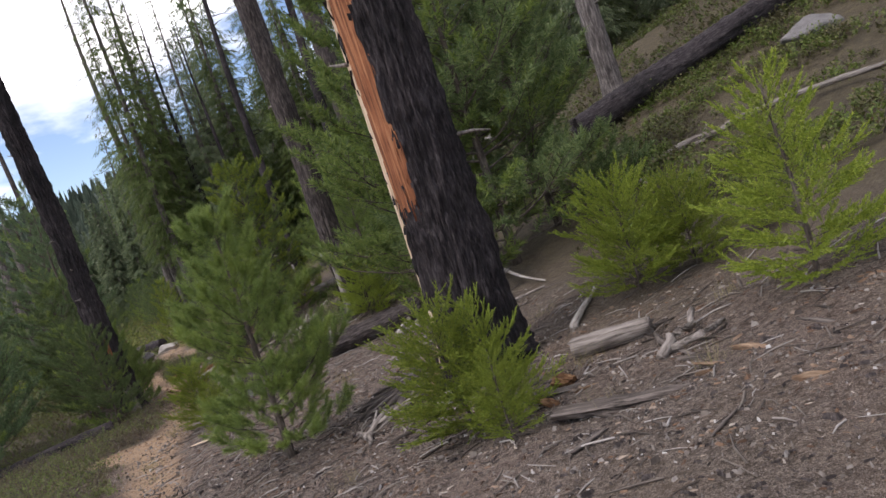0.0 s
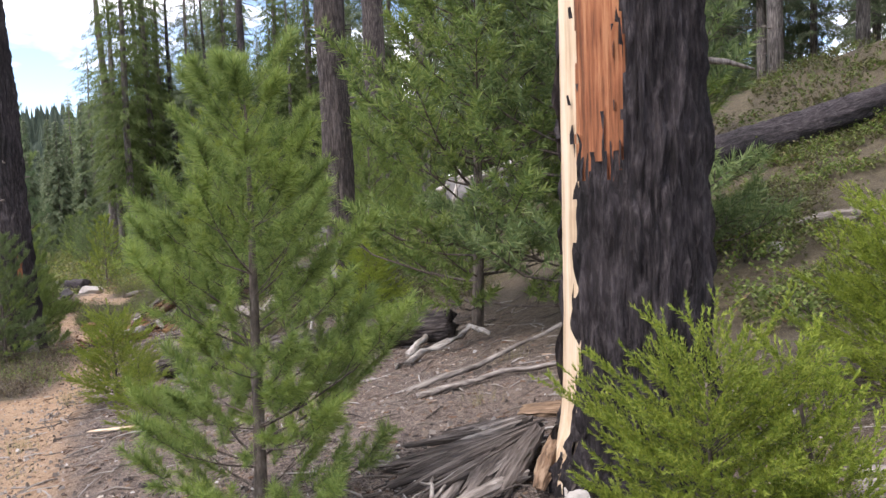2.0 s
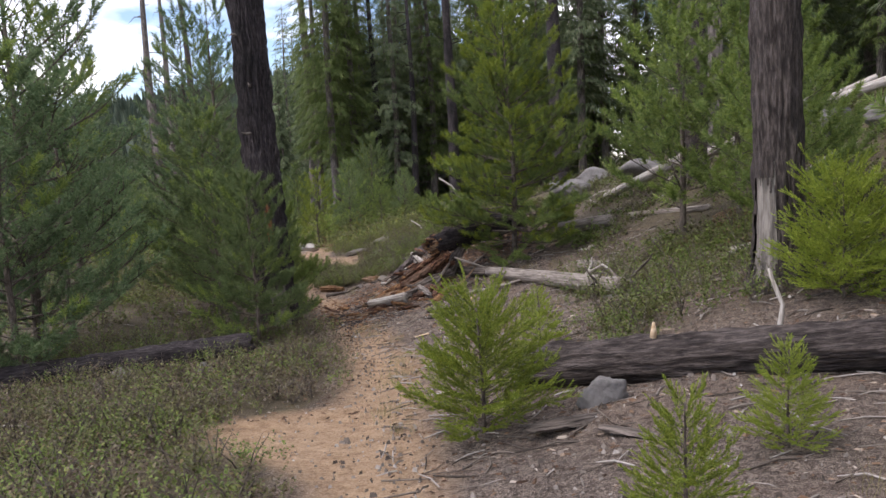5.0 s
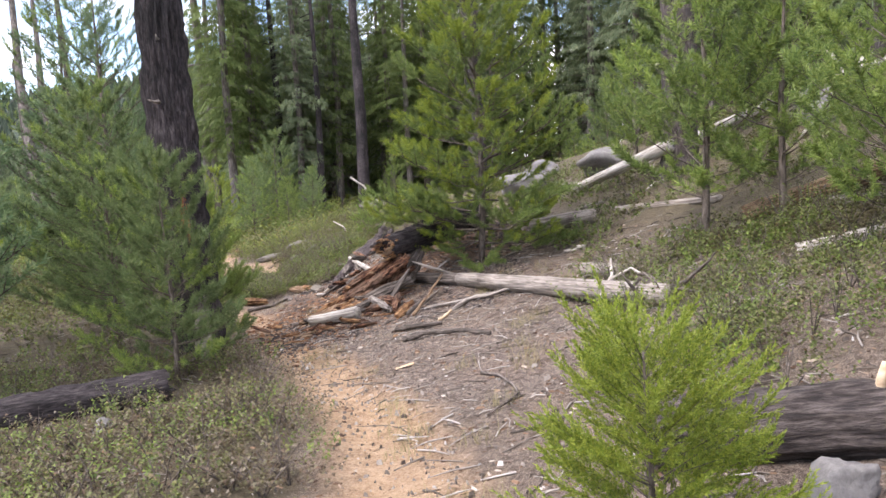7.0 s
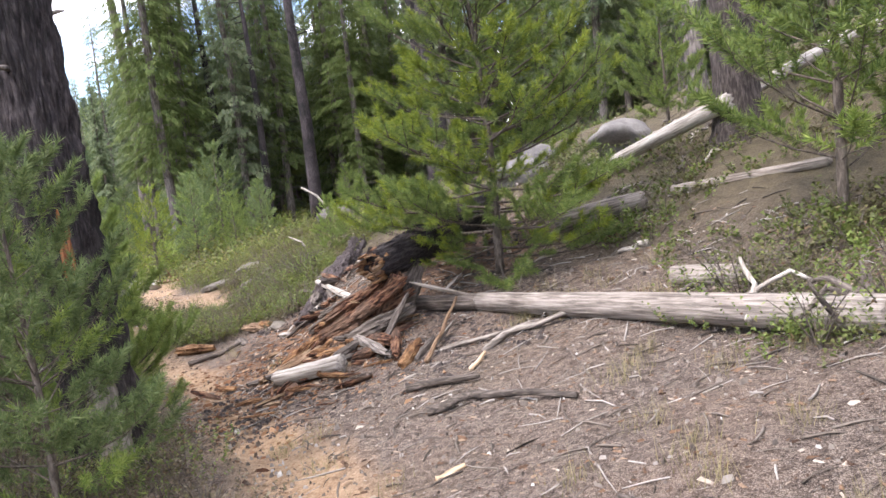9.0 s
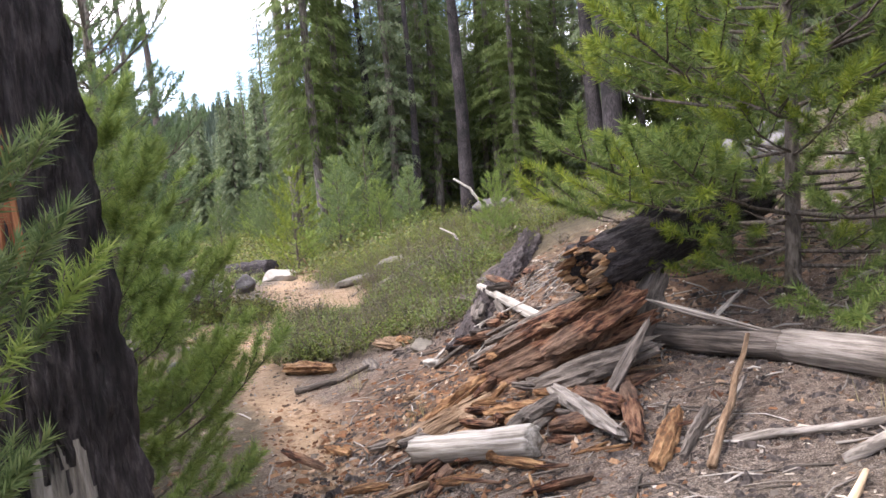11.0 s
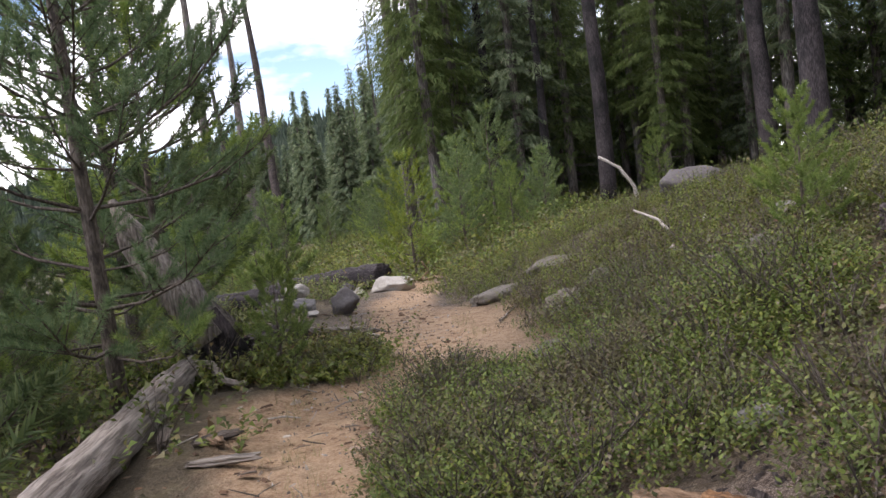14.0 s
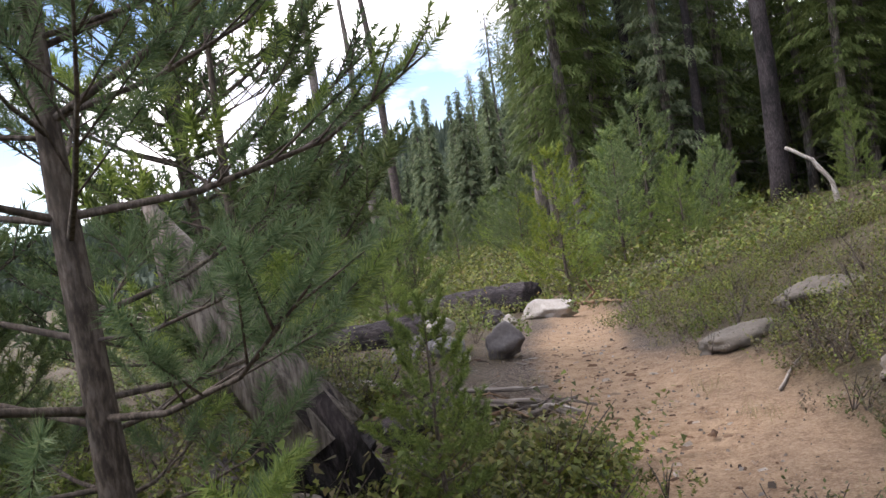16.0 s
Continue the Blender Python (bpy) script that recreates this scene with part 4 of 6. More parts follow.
# trunks that stand out at the forest edge, and dead snags in the clearing
def snag(x, y, height, r0, label, mat, seed, branches, lean=(0, 0), broken=True):
    tree = tagged(empty("dead_tree", x, y, lean=lean), label, "tree")
    r = random.Random(seed)
    zs = np.linspace(-0.4, height, 22)
    pts = [(0.10 * math.sin(z * 0.3 + seed), 0.10 * math.cos(z * 0.27 + seed), z) for z in zs]
    v, f = tube(pts, [r0 * (1 - (0.6 if broken else 0.92) * max(z, 0) / height) for z in zs], 14, 0.25, seed)
    part("trunk", mesh("trunk", v, f), mat, tree)
    if broken:
        for _ in range(4):
            a = r.uniform(0, math.tau)
            e = np.array((math.cos(a), math.sin(a), 0)) * r0 * 0.25
            p = np.array(pts[-1]) + e
            v, f = tube([p - np.array((0, 0, 0.3)), p + np.array((0, 0, r.uniform(0.1, 0.7)))], [r0 * 0.2, 0.005], 5)
            part("splinter", mesh("splinter", v, f), mat, tree)
    for _ in range(branches):
        z, a, L = r.uniform(height * 0.3, height * 0.97), r.uniform(0, math.tau), r.uniform(0.3, 1.5)
        d = np.array((math.cos(a), math.sin(a), 0))
        p = np.array((0, 0, z)) + d * r0 * 0.3
        q = p + d * L * 0.6 + np.array((0, 0, r.uniform(-0.1, 0.1)))
        v, f = tube([p, q, q + d * L * 0.4 + np.array((0, 0, r.uniform(-0.5, 0.1)))], [0.035, 0.022, 0.006], 5)
        part("branch", mesh("branch", v, f), mat, tree)
    return tree


snag(-28.6, 56.0, 17.0, 0.34, "dead grey trunk with a broken top", BARK_GREY, 1, 10, (0, -1.0))
snag(-37.2, 76.0, 30.0, 0.42, "tall dead grey tree with bare branches", BARK_GREY, 2, 40, (0, -1.5), False)
snag(-33.3, 72.6, 21.5, 0.38, "dead dark trunk with a broken top", BARK_BROWN, 3, 12, (0, -2.5))
snag(-40.0, 78.0, 15.0, 0.35, "short dead trunk with a broken top", BARK_BROWN, 4, 6, (0, -3.0))
snag(-18.8, 57.8, 27.0, 0.40, "big grey dead trunk at the forest edge", BARK_GREY, 5, 14, (0, -1.0), False)
snag(-15.6, 55.5, 26.0, 0.34, "tall grey trunk at the forest edge", BARK_BURNT, 6, 22, (0, 0), False)
snag(-8.85, 50.4, 26.0, 0.33, "tall dark trunk at the forest edge", BARK_BURNT, 7, 24, (0, 0.8), False)
snag(-2.95, 50.9, 26.0, 0.37, "tall dark trunk at the forest edge", BARK_BURNT, 8, 12, (0, 0), False)
snag(-3.10, 40.3, 24.0, 0.33, "tall dark trunk above the bank", BARK_BURNT, 9, 10, (0, 0), False)
snag(-11.2, 52.0, 18.0, 0.22, "slim dark trunk at the forest edge", BARK_BURNT, 12, 14, (0, 0), False)
snag(-13.6, 53.5, 20.0, 0.26, "slim dark trunk at the forest edge", BARK_BURNT, 13, 14, (0, 0), False)
snag(-45.0, 70.0, 9.0, 0.25, "dead grey trunk in the clearing", BARK_GREY, 14, 5)
snag(-24.0, 47.0, 6.0, 0.16, "thin dead trunk in the clearing", BARK_GREY, 15, 5)


def far_ridge():
    """The wooded hill across the valley, with a fringe of small firs."""
    r = random.Random(5)
    heap, trees = Heap(), []
    cols, rows = 140, 10
    v = []
    for j in range(rows):
        for i in range(cols):
            u, t = i / (cols - 1), j / (rows - 1)
            x, y = -1700 + 1720 * u, 520 + 260 * t
            top = 30 + 78 * max(0.0, (x + 1000) / 1020) + 10 * noise.noise((u * 8, t * 2, 0.3))
            v.append((x, y, -45 + (top + 45) * math.sin(t * math.pi / 2)))
    heap.add((v, [(j * cols + i, j * cols + i + 1, (j + 1) * cols + i + 1, (j + 1) * cols + i) for j in range(rows - 1) for i in range(cols - 1)]))
    for _ in range(14000):
        i, j = r.uniform(0, cols - 1.01), r.uniform(0, rows - 1.01)
        a, b = int(i), int(j)
        p = np.array(v[b * cols + a]) * (1 - (i - a)) + np.array(v[b * cols + a + 1]) * (i - a)
        p = p * (1 - (j - b)) + (np.array(v[(b + 1) * cols + a])) * (j - b)
        h, w = r.uniform(8, 17), r.uniform(2.0, 3.4)
        for k in range(3):
            q = r.uniform(0, math.tau)
            e = np.array((math.cos(q), math.sin(q), 0)) * w
            trees.append((p - e, p + e, p + np.array((0, 0, h))))
    tagged(part("far_hill", heap.mesh("far_hill"), FIR_FAR), "far hill across the valley, covered with woods", "hill", kind="structure")
    tagged(part("far_woods", flat_mesh("far_woods", np.array(trees), 3), FIR_FAR), "far woods of small dark firs on a hill", "woods", kind="stuff")


far_ridge()


# ---- fallen logs, stumps and stones ----
def lay(name, p0, p1, r0, r1, label, mat, seed, sides=36, rings=60, ridge=0.02, bow=0.0, sink=0.25, group="", rough=0.12):
    """A fallen log from p0 to p1 (x, y of its axis on the ground; a third number is height above the ground)."""
    ridge *= 1.35

    def at(p, r):
        z = ground_z(p[0], p[1]) + r * (1 - sink)
        return Vector((p[0], p[1], z + (p[2] if len(p) > 2 else 0)))
    a, b = at(p0, r0), at(p1, r1)
    length = (b - a).length
    verts = []
    for i in range(rings):
        t = i / (rings - 1)
        for k in range(sides):
            w = math.tau * k / sides
            c, s = math.cos(w), math.sin(w)
            r = r0 + (r1 - r0) * t
            f = 1.3 * abs(noise.noise((c * r * 30 + seed, s * r * 30, t * length * 3.0))) + 0.5 * noise.noise((c * r * 45, s * r * 45 + seed, t * length * 6))
            q = r * (1 + rough * noise.noise((c * 1.3 + seed, s * 1.3, t * length * 0.8))) - ridge * (0.45 - f)
            jag = 0.0
            if i in (0, rings - 1):
                jag = (0.5 * r) * noise.noise((c * 2.2, s * 2.2, seed + i)) + 0.3 * r * noise.noise((c * 6, s * 6, seed + i))
            verts.append((c * q, s * q + bow * math.sin(math.pi * t), t * length + jag))
    faces = grid_faces(rings, sides)
    n = len(verts)
    for ring, first, flip in ((0, 0, True), (rings - 1, (rings - 1) * sides, False)):
        t = ring / (rings - 1)
        verts.append((0, bow * math.sin(math.pi * t), t * length + (0.12 if ring == 0 else -0.12) * r0))
        c = len(verts) - 1
        for k in range(sides):
            tri = (first + k, first + (k + 1) % sides, c)
            faces.append(tri[::-1] if flip else tri)
    ob = part(name, mesh(name, verts, faces), mat)
    ob.matrix_world = Matrix.Translation(a) @ (b - a).to_track_quat("Z", "Y").to_matrix().to_4x4()
    return tagged(ob, label, "log", group)


def stub(log, along, angle, length, r, mat, label="pale broken branch stub"):
    """A broken branch on a log, in the log's own axes."""
    d = np.array((math.cos(radians(angle)), math.sin(radians(angle)), 0.25))
    p = np.array((0, 0, along)) + d * np.array((0.1, 0.1, 0))
    v, f = tube([p, p + d * length * 0.6, p + d * length], [r, r * 0.8, r * 0.4], 8, 0.3)
    return part("branch_stub", mesh("branch_stub", v, f), mat, log, label)


def stick(points, r, label, mat, lift=0.6, name="stick", sides=7, taper=0.45, cat="stick"):
    """A stick or bare branch that lies on the ground through points (x, y[, height])."""
    p = [np.array((q[0], q[1], ground_z(q[0], q[1]) + r * lift + (q[2] if len(q) > 2 else 0))) for q in points]
    pts = []
    for i in range(len(p) - 1):
        for t in (0, 0.34, 0.67):
            m = p[i] * (1 - t) + p[i + 1] * t
            pts.append(m + np.array([noise.noise((m[0] * 5 + k, m[1] * 5, i)) * r * 1.1 for k in (0, 9, 20)]))
    pts.append(p[-1])
    n = len(pts)
    v, f = tube(pts, [r * (1 - taper * i / (n - 1)) for i in range(n)], sides, 0.35, len(points))
    o, f3 = p[0], frame_of(p[-1] - p[0])
    ob = part(name, mesh(name, [f3.T @ (q - o) for q in v], f), mat)
    ob.matrix_world = Matrix.Translation(Vector(o)) @ Matrix([list(row) for row in f3]).to_4x4()
    return tagged(ob, label, cat)


def rock(x, y, size, label, mat, seed, sink=0.3, name="rock", z=None, turn=0):
    r = random.Random(seed)
    planes = [(Vector((r.gauss(0, 1), r.gauss(0, 1), r.gauss(0, 0.8))).normalized(), r.uniform(0.5, 0.9)) for _ in range(15)]
    bm = bmesh.new()
    bmesh.ops.create_icosphere(bm, subdivisions=4, radius=1.0)
    for v in bm.verts:
        c = v.co.copy()
        cut = min([1.0] + [d / c.dot(n) for n, d in planes if c.dot(n) > 0.05])
        k = cut * (1 + 0.20 * noise.noise(c * 1.3 + Vector((seed, 0, 0))) + 0.09 * noise.noise(c * 3.5 + Vector((0, seed, 0))) + 0.03 * noise.noise(c * 9))
        c = c * k
        v.co = Vector((c.x * size[0], c.y * size[1], c.z * size[2]))
    me = bpy.data.meshes.new(name)
    bm.to_mesh(me)
    bm.free()
    smooth(me)
    ob = part(name, me, mat)
    ob.matrix_world = pose(x, y, (ground_z(x, y) if z is None else z) + size[2] * (0.8 - 2 * sink * 0.8), 0, 0, turn)
    return tagged(ob, label, "rock")


def chunk(x, y, length, width, thick, turn, label, mat, seed, z=0.0, tilt=0.0, roll=0.0, name="wood_chunk", sides=9, rings=12):
    """A split, splintered piece of wood."""
    r = random.Random(seed)
    if sides > 6:
        sides, rings = 19, max(rings, 14)
    corner = [r.uniform(0.75, 1.15) for _ in range(5)]
    form = []
    for k in range(sides):
        u = k / sides * 5
        c = corner[int(u) % 5] * (1 - u % 1) + corner[(int(u) + 1) % 5] * (u % 1)
        c *= r.uniform(0.78, 1.06)
        form.append((math.cos(math.tau * k / sides) * c, math.sin(math.tau * k / sides) * c))
    ends = [(r.uniform(-0.14, 0.12), r.uniform(-0.12, 0.16)) for _ in range(sides)]
    verts = []
    for i in range(rings):
        t = i / (rings - 1)
        fat = 0.55 + 0.45 * math.sin(math.pi * min(1, max(0.12, t * 0.9 + 0.08)))
        for k in range(sides):
            a, b = form[k]
            lo, hi = ends[k]
            u = (lo if t < 0.15 else 0) + (hi if t > 0.85 else 0)
            w = 1 + 0.22 * noise.noise((a * 3 + seed, b * 3, t * 4)) + 0.16 * round(2.5 * noise.noise((a * 4, b * 4 + seed, t * 9))) / 2
            verts.append((a * width / 2 * fat * w, b * thick / 2 * fat * w, (t - 0.5 + u * 0.6) * length))
    faces = grid_faces(rings, sides) + [tuple(range(sides - 1, -1, -1)), tuple(range((rings - 1) * sides, rings * sides))]
    ob = part(name, mesh(name, verts, faces, False), mat)
    ob.matrix_world = pose(x, y, ground_z(x, y) + thick * 0.32 + z, 0, 0, turn) @ pose(0, 0, 0, 90 + tilt, 0, 0) @ pose(0, 0, 0, 0, 0, roll)
    return tagged(ob, label, "wood")


def beam(p0, p1, width, thick, label, mat, seed, name="rotten_slab", sides=11, rings=20, roll=0.0):
    """A split slab between two points, each x, y and height above the ground."""
    a, b = (Vector((p[0], p[1], ground_z(p[0], p[1]) + p[2])) for p in (p0, p1))
    ob = chunk(0, 0, (b - a).length, width, thick, 0, label, mat, seed, 0, 0, 0, name, sides, rings)
    ob.matrix_world = Matrix.Translation((a + b) / 2) @ (b - a).to_track_quat("Z", "Y").to_matrix().to_4x4() @ pose(0, 0, 0, 0, 0, roll)
    return ob


# the big log up the slope, and the wood on the bare soil by the burnt trunk
lay("fallen_log", (3.1, 14.9, 0.1), (7.9, 15.3, 0.1), 0.27, 0.24, "big dark fallen log lying up the slope", BARK_BURNT, 1.0, 44, 90, 0.03)
lay("fallen_log", (7.3, 15.35, 0.12), (11.5, 15.9, 0.12), 0.20, 0.16, "barkless pale top of a fallen log", WOOD_WHITE, 1.5, 24, 40, 0.008)
stick([(3.3, 11.55), (3.9, 11.3, .06), (4.6, 10.85, .1), (5.5, 10.2, .1), (6.6, 9.6, .06)], 0.06, "bleached crooked branch on the slope", WOOD_GREY, name="dead_branch", cat="branch")
stick([(3.55, 11.75), (3.95, 11.15, .05), (4.2, 11.6, .1)], 0.03, "bleached forked branch on the slope", WOOD_GREY, name="dead_branch", cat="branch")
rock(2.93, 10.85, (0.13, 0.1, 0.08), "small white stone on the slope", ROCK_PALE, 2)
rock(6.9, 13.4, (0.7, 0.5, 0.34), "grey boulder half sunk in the slope", ROCK_GREY, 4, 0.4)
lay("broken_log", (0.72, 5.85), (1.22, 5.55), 0.085, 0.07, "short weathered grey piece of log", WOOD_GREY, 3.0, 20, 20, 0.012)
chunk(0.52, 5.35, 0.16, 0.13, 0.09, 40, "orange crumbling piece of wood", WOOD_CRUMB, 5)
chunk(0.36, 4.98, 0.24, 0.09, 0.03, 20, "orange bark flake on the soil", WOOD_CRUMB, 6)
chunk(0.62, 4.35, 0.62, 0.22, 0.09, 65, "dark furrowed slab of old bark", WOOD_DARK, 7, name="bark_slab")
chunk(0.86, 4.22, 0.34, 0.10, 0.05, 72, "dark furrowed slab of old bark", WOOD_DARK, 8, name="bark_slab")
chunk(0.45, 5.22, 0.4, 0.07, 0.05, 80, "dark stick of rotten wood", WOOD_DARK, 9)
stick([(0.85, 6.6), (1.02, 6.95, .02), (1.25, 7.35, .02)], 0.035, "bleached stick on bare soil", WOOD_WHITE)
stick([(1.05, 4.75), (1.18, 4.95, .05), (1.36, 5.02, .03), (1.42, 5.2, .08)], 0.035, "pale gnarled piece of root", WOOD_GREY, name="root_piece")
stick([(1.08, 4.85), (1.3, 4.72, .03), (1.5, 4.9, .02)], 0.028, "pale gnarled piece of root", WOOD_GREY, name="root_piece")
stick([(1.15, 5.0), (1.18, 5.35, .03)], 0.03, "dark grey stick on soil", WOOD_DARK)
chunk(-0.56, 6.75, 0.55, 0.16, 0.12, -35, "weathered grey root slab beside a trunk", WOOD_DARK, 10, 0.02, 12)
chunk(-0.42, 6.95, 0.6, 0.10, 0.10, -20, "weathered grey root slab beside a trunk", WOOD_DARK, 11, 0.05, 18)
chunk(-0.66, 6.45, 0.5, 0.12, 0.08, -55, "weathered grey root slab beside a trunk", WOOD_GREY, 12, 0.0, 5)
chunk(-0.34, 6.55, 0.34, 0.10, 0.09, -25, "tan torn end of a root", WOOD_TAN, 13, 0.08, 20)
rock(-0.30, 6.2, (0.11, 0.08, 0.07), "pale stone beside a sapling", ROCK_PALE, 7)
stick([(-0.95, 6.1), (-0.8, 6.5, .02), (-0.62, 6.9, .02)], 0.03, "weathered grey stick on soil", WOOD_GREY)
stick([(-1.05, 6.35), (-0.95, 6.15, .02), (-0.92, 5.95)], 0.025, "weathered grey stick on soil", WOOD_GREY)
stick([(-0.95, 9.1), (-0.55, 9.3, .03), (0.05, 9.7, .05), (0.75, 9.85, .22)], 0.03, "long bleached stick on bare soil", WOOD_GREY)
stick([(-0.85, 8.8), (-0.2, 8.95, .03), (0.5, 8.75, .03), (0.95, 8.55, .02)], 0.026, "long bleached stick on bare soil", WOOD_GREY)
stick([(0.7, 9.95, .2), (0.85, 9.6, .1), (1.05, 9.2)], 0.022, "bleached stick leaning on another", WOOD_WHITE)
stick([(-0.85, 10.6), (-0.7, 10.95, .06), (-0.62, 11.2, .1)], 0.04, "bleached forked stick on soil", WOOD_WHITE)
stick([(-1.0, 10.3), (-0.6, 10.45, .05), (-0.25, 10.55, .12), (-0.1, 10.4, .05)], 0.04, "bleached forked stick on soil", WOOD_WHITE)
chunk(-0.5, 16.3, 0.7, 0.2, 0.16, 60, "bleached chunk of wood in shrubs", WOOD_GREY, 15)
chunk(-3.2, 9.6, 0.55, 0.05, 0.03, 100, "small pale split piece of board", WOOD_PALE, 16)

for i in range(17):
    a = 2.2 + 0.13 * i + rnd.uniform(-0.1, 0.1)
    q0, q1 = rnd.uniform(0.05, 0.2), rnd.uniform(0.5, 0.85)
    beam((-0.28 + math.cos(a) * q0, 7.0 + math.sin(a) * q0, rnd.uniform(0.10, 0.17)), (-0.28 + math.cos(a) * q1, 7.0 + math.sin(a) * q1 * 0.9, rnd.uniform(0.0, 0.05)), rnd.uniform(0.06, 0.13), rnd.uniform(0.05, 0.09), "ridged slab of old root and bark beside a trunk", (WOOD_DARK, WOOD_DARK, WOOD_GREY)[i % 3], 700 + i, "root_slab", 11, 16, rnd.uniform(0, 90))
beam((-0.35, 7.15, 0.20), (-0.02, 7.0, 0.22), 0.14, 0.05, "torn orange piece of root wood", WOOD_TAN, 730, "root_slab", 11, 14, 20)
for i in range(34):
    x, y = rnd.gauss(-0.75, 0.22), rnd.gauss(6.5, 0.4)
    a, L = rnd.gauss(0.9, 0.5), rnd.uniform(0.18, 0.5)
    stick([(x, y, .01), (x + math.cos(a) * L / 2, y + math.sin(a) * L / 2, rnd.uniform(0, 0.06)), (x + math.cos(a + .2) * L, y + math.sin(a + .2) * L, 0.02)], rnd.uniform(0.006, 0.018), "weathered stick in a heap beside a trunk", (WOOD_GREY, WOOD_DARK, WOOD_WHITE)[i % 3], sides=5)
for i in range(20):
    x, y = rnd.uniform(0.4, 2.6), rnd.uniform(3.4, 6.2)
    chunk(x, y, rnd.uniform(0.08, 0.3), rnd.uniform(0.02, 0.06), rnd.uniform(0.015, 0.03), rnd.uniform(0, 360), "dark broken piece of bark on the soil", (WOOD_DARK, WOOD_DARK, WOOD_TAN)[i % 3], 500 + i, 0, 0, rnd.uniform(0, 360), "bark_piece")

# log across the slope with a stone in front
near_log = lay("fallen_log", (-3.62, 12.3), (-0.4, 11.0), 0.165, 0.15, "dark barky fallen log beside the trail", BARK_BROWN, 5.0, 48, 90, 0.03, sink=0.2)
stub(near_log, 0.95, 100, 0.16, 0.025, WOOD_PALE)
stub(near_log, 1.35, 20, 0.2, 0.03, WOOD_GREY)
rock(-3.12, 11.55, (0.19, 0.14, 0.15), "grey angular stone in front of a log", ROCK_GREY, 9, 0.2)
stick([(-1.95, 12.05, .02), (-1.9, 12.1, .25), (-1.98, 12.15, .5)], 0.02, "pale upright broken branch", WOOD_WHITE, name="dead_branch", cat="branch")
stick([(-2.2, 12.2), (-1.9, 11.95, .05), (-1.5, 12.1, .1)], 0.02, "pale broken branch behind a log", WOOD_WHITE, name="dead_branch", cat="branch")
chunk(-3.35, 11.2, 0.5, 0.16, 0.06, 120, "dark slab of bark on the soil", WOOD_DARK, 17, name="bark_slab")
chunk(-3.0, 10.85, 0.36, 0.12, 0.05, 60, "dark slab of bark on the soil", WOOD_DARK, 18, name="bark_slab")
lay("fallen_log", (-9.3, 13.85), (-6.9, 15.27), 0.15, 0.135, "charred fallen log in low shrubs", BARK_BURNT, 6.0, 36, 70, 0.02, sink=0.05)
rock(-7.9, 14.2, (0.12, 0.2, 0.08), "flat grey stone in shrubs", ROCK_GREY, 12)
rock(-7.1, 14.4, (0.1, 0.15, 0.06), "flat grey stone in shrubs", ROCK_GREY, 13)
stick([(-9.9, 20.9), (-9.6, 21.2, .15), (-9.2, 20.7, .2)], 0.04, "bleached branch heap in shrubs", WOOD_WHITE, name="dead_branch", cat="branch")
chunk(-9.9, 21.0, 0.6, 0.2, 0.2, 30, "charred chunk of wood in shrubs", BARK_BURNT, 19)

# the pale log and the rotten broken log
pale = lay("fallen_log", (-4.38, 18.62), (-2.70, 15.25), 0.085, 0.105, "smooth barkless grey log on bare soil", WOOD_GREY, 7.0, 32, 70, 0.006, sink=0.15, rough=0.06)
lay("fallen_log", (-5.0, 19.4, 0.0), (-4.36, 18.6), 0.07, 0.08, "dark splintered end of a grey log", WOOD_DARK, 7.5, 20, 30, 0.012, sink=0.15)
for k in range(9):
    a = rnd.uniform(0, math.tau)
    stick([(-2.68, 15.42, 0.1), (-2.68 + 0.25 * math.cos(a), 15.4 + 0.25 * math.sin(a), rnd.uniform(0.05, 0.3)), (-2.66 + 0.42 * math.cos(a), 15.38 + 0.42 * math.sin(a), rnd.uniform(0.0, 0.4))], 0.03, "dark root of an upturned log", WOOD_DARK, name="root", taper=0.8, cat="root")
stick([(-3.15, 15.9, .1), (-3.0, 16.1, .22), (-2.95, 16.4, .32)], 0.022, "bleached branch behind a log", WOOD_WHITE, name="dead_branch", cat="branch")
stick([(-3.2, 16.2, .1), (-2.85, 15.95, .3), (-2.75, 15.9, .2)], 0.018, "bleached branch behind a log", WOOD_WHITE, name="dead_branch", cat="branch")
stick([(-4.81, 17.93), (-4.45, 17.79, .02), (-4.05, 17.64, .03), (-3.85, 17.76, .06)], 0.02, "long weathered grey branch", WOOD_GREY)
stick([(-4.5, 17.56), (-4.23, 17.53, .02), (-3.75, 17.42, .03)], 0.032, "weathered grey split branch", WOOD_GREY)
broken = lay("broken_log", (-5.30, 18.97, 0.50), (-4.05, 20.55, 0.16), 0.165, 0.20, "thick dark fallen log with a torn orange end", BARK_BURNT, 9.0, 60, 80, 0.03, sink=0.2)
rr = random.Random(9)
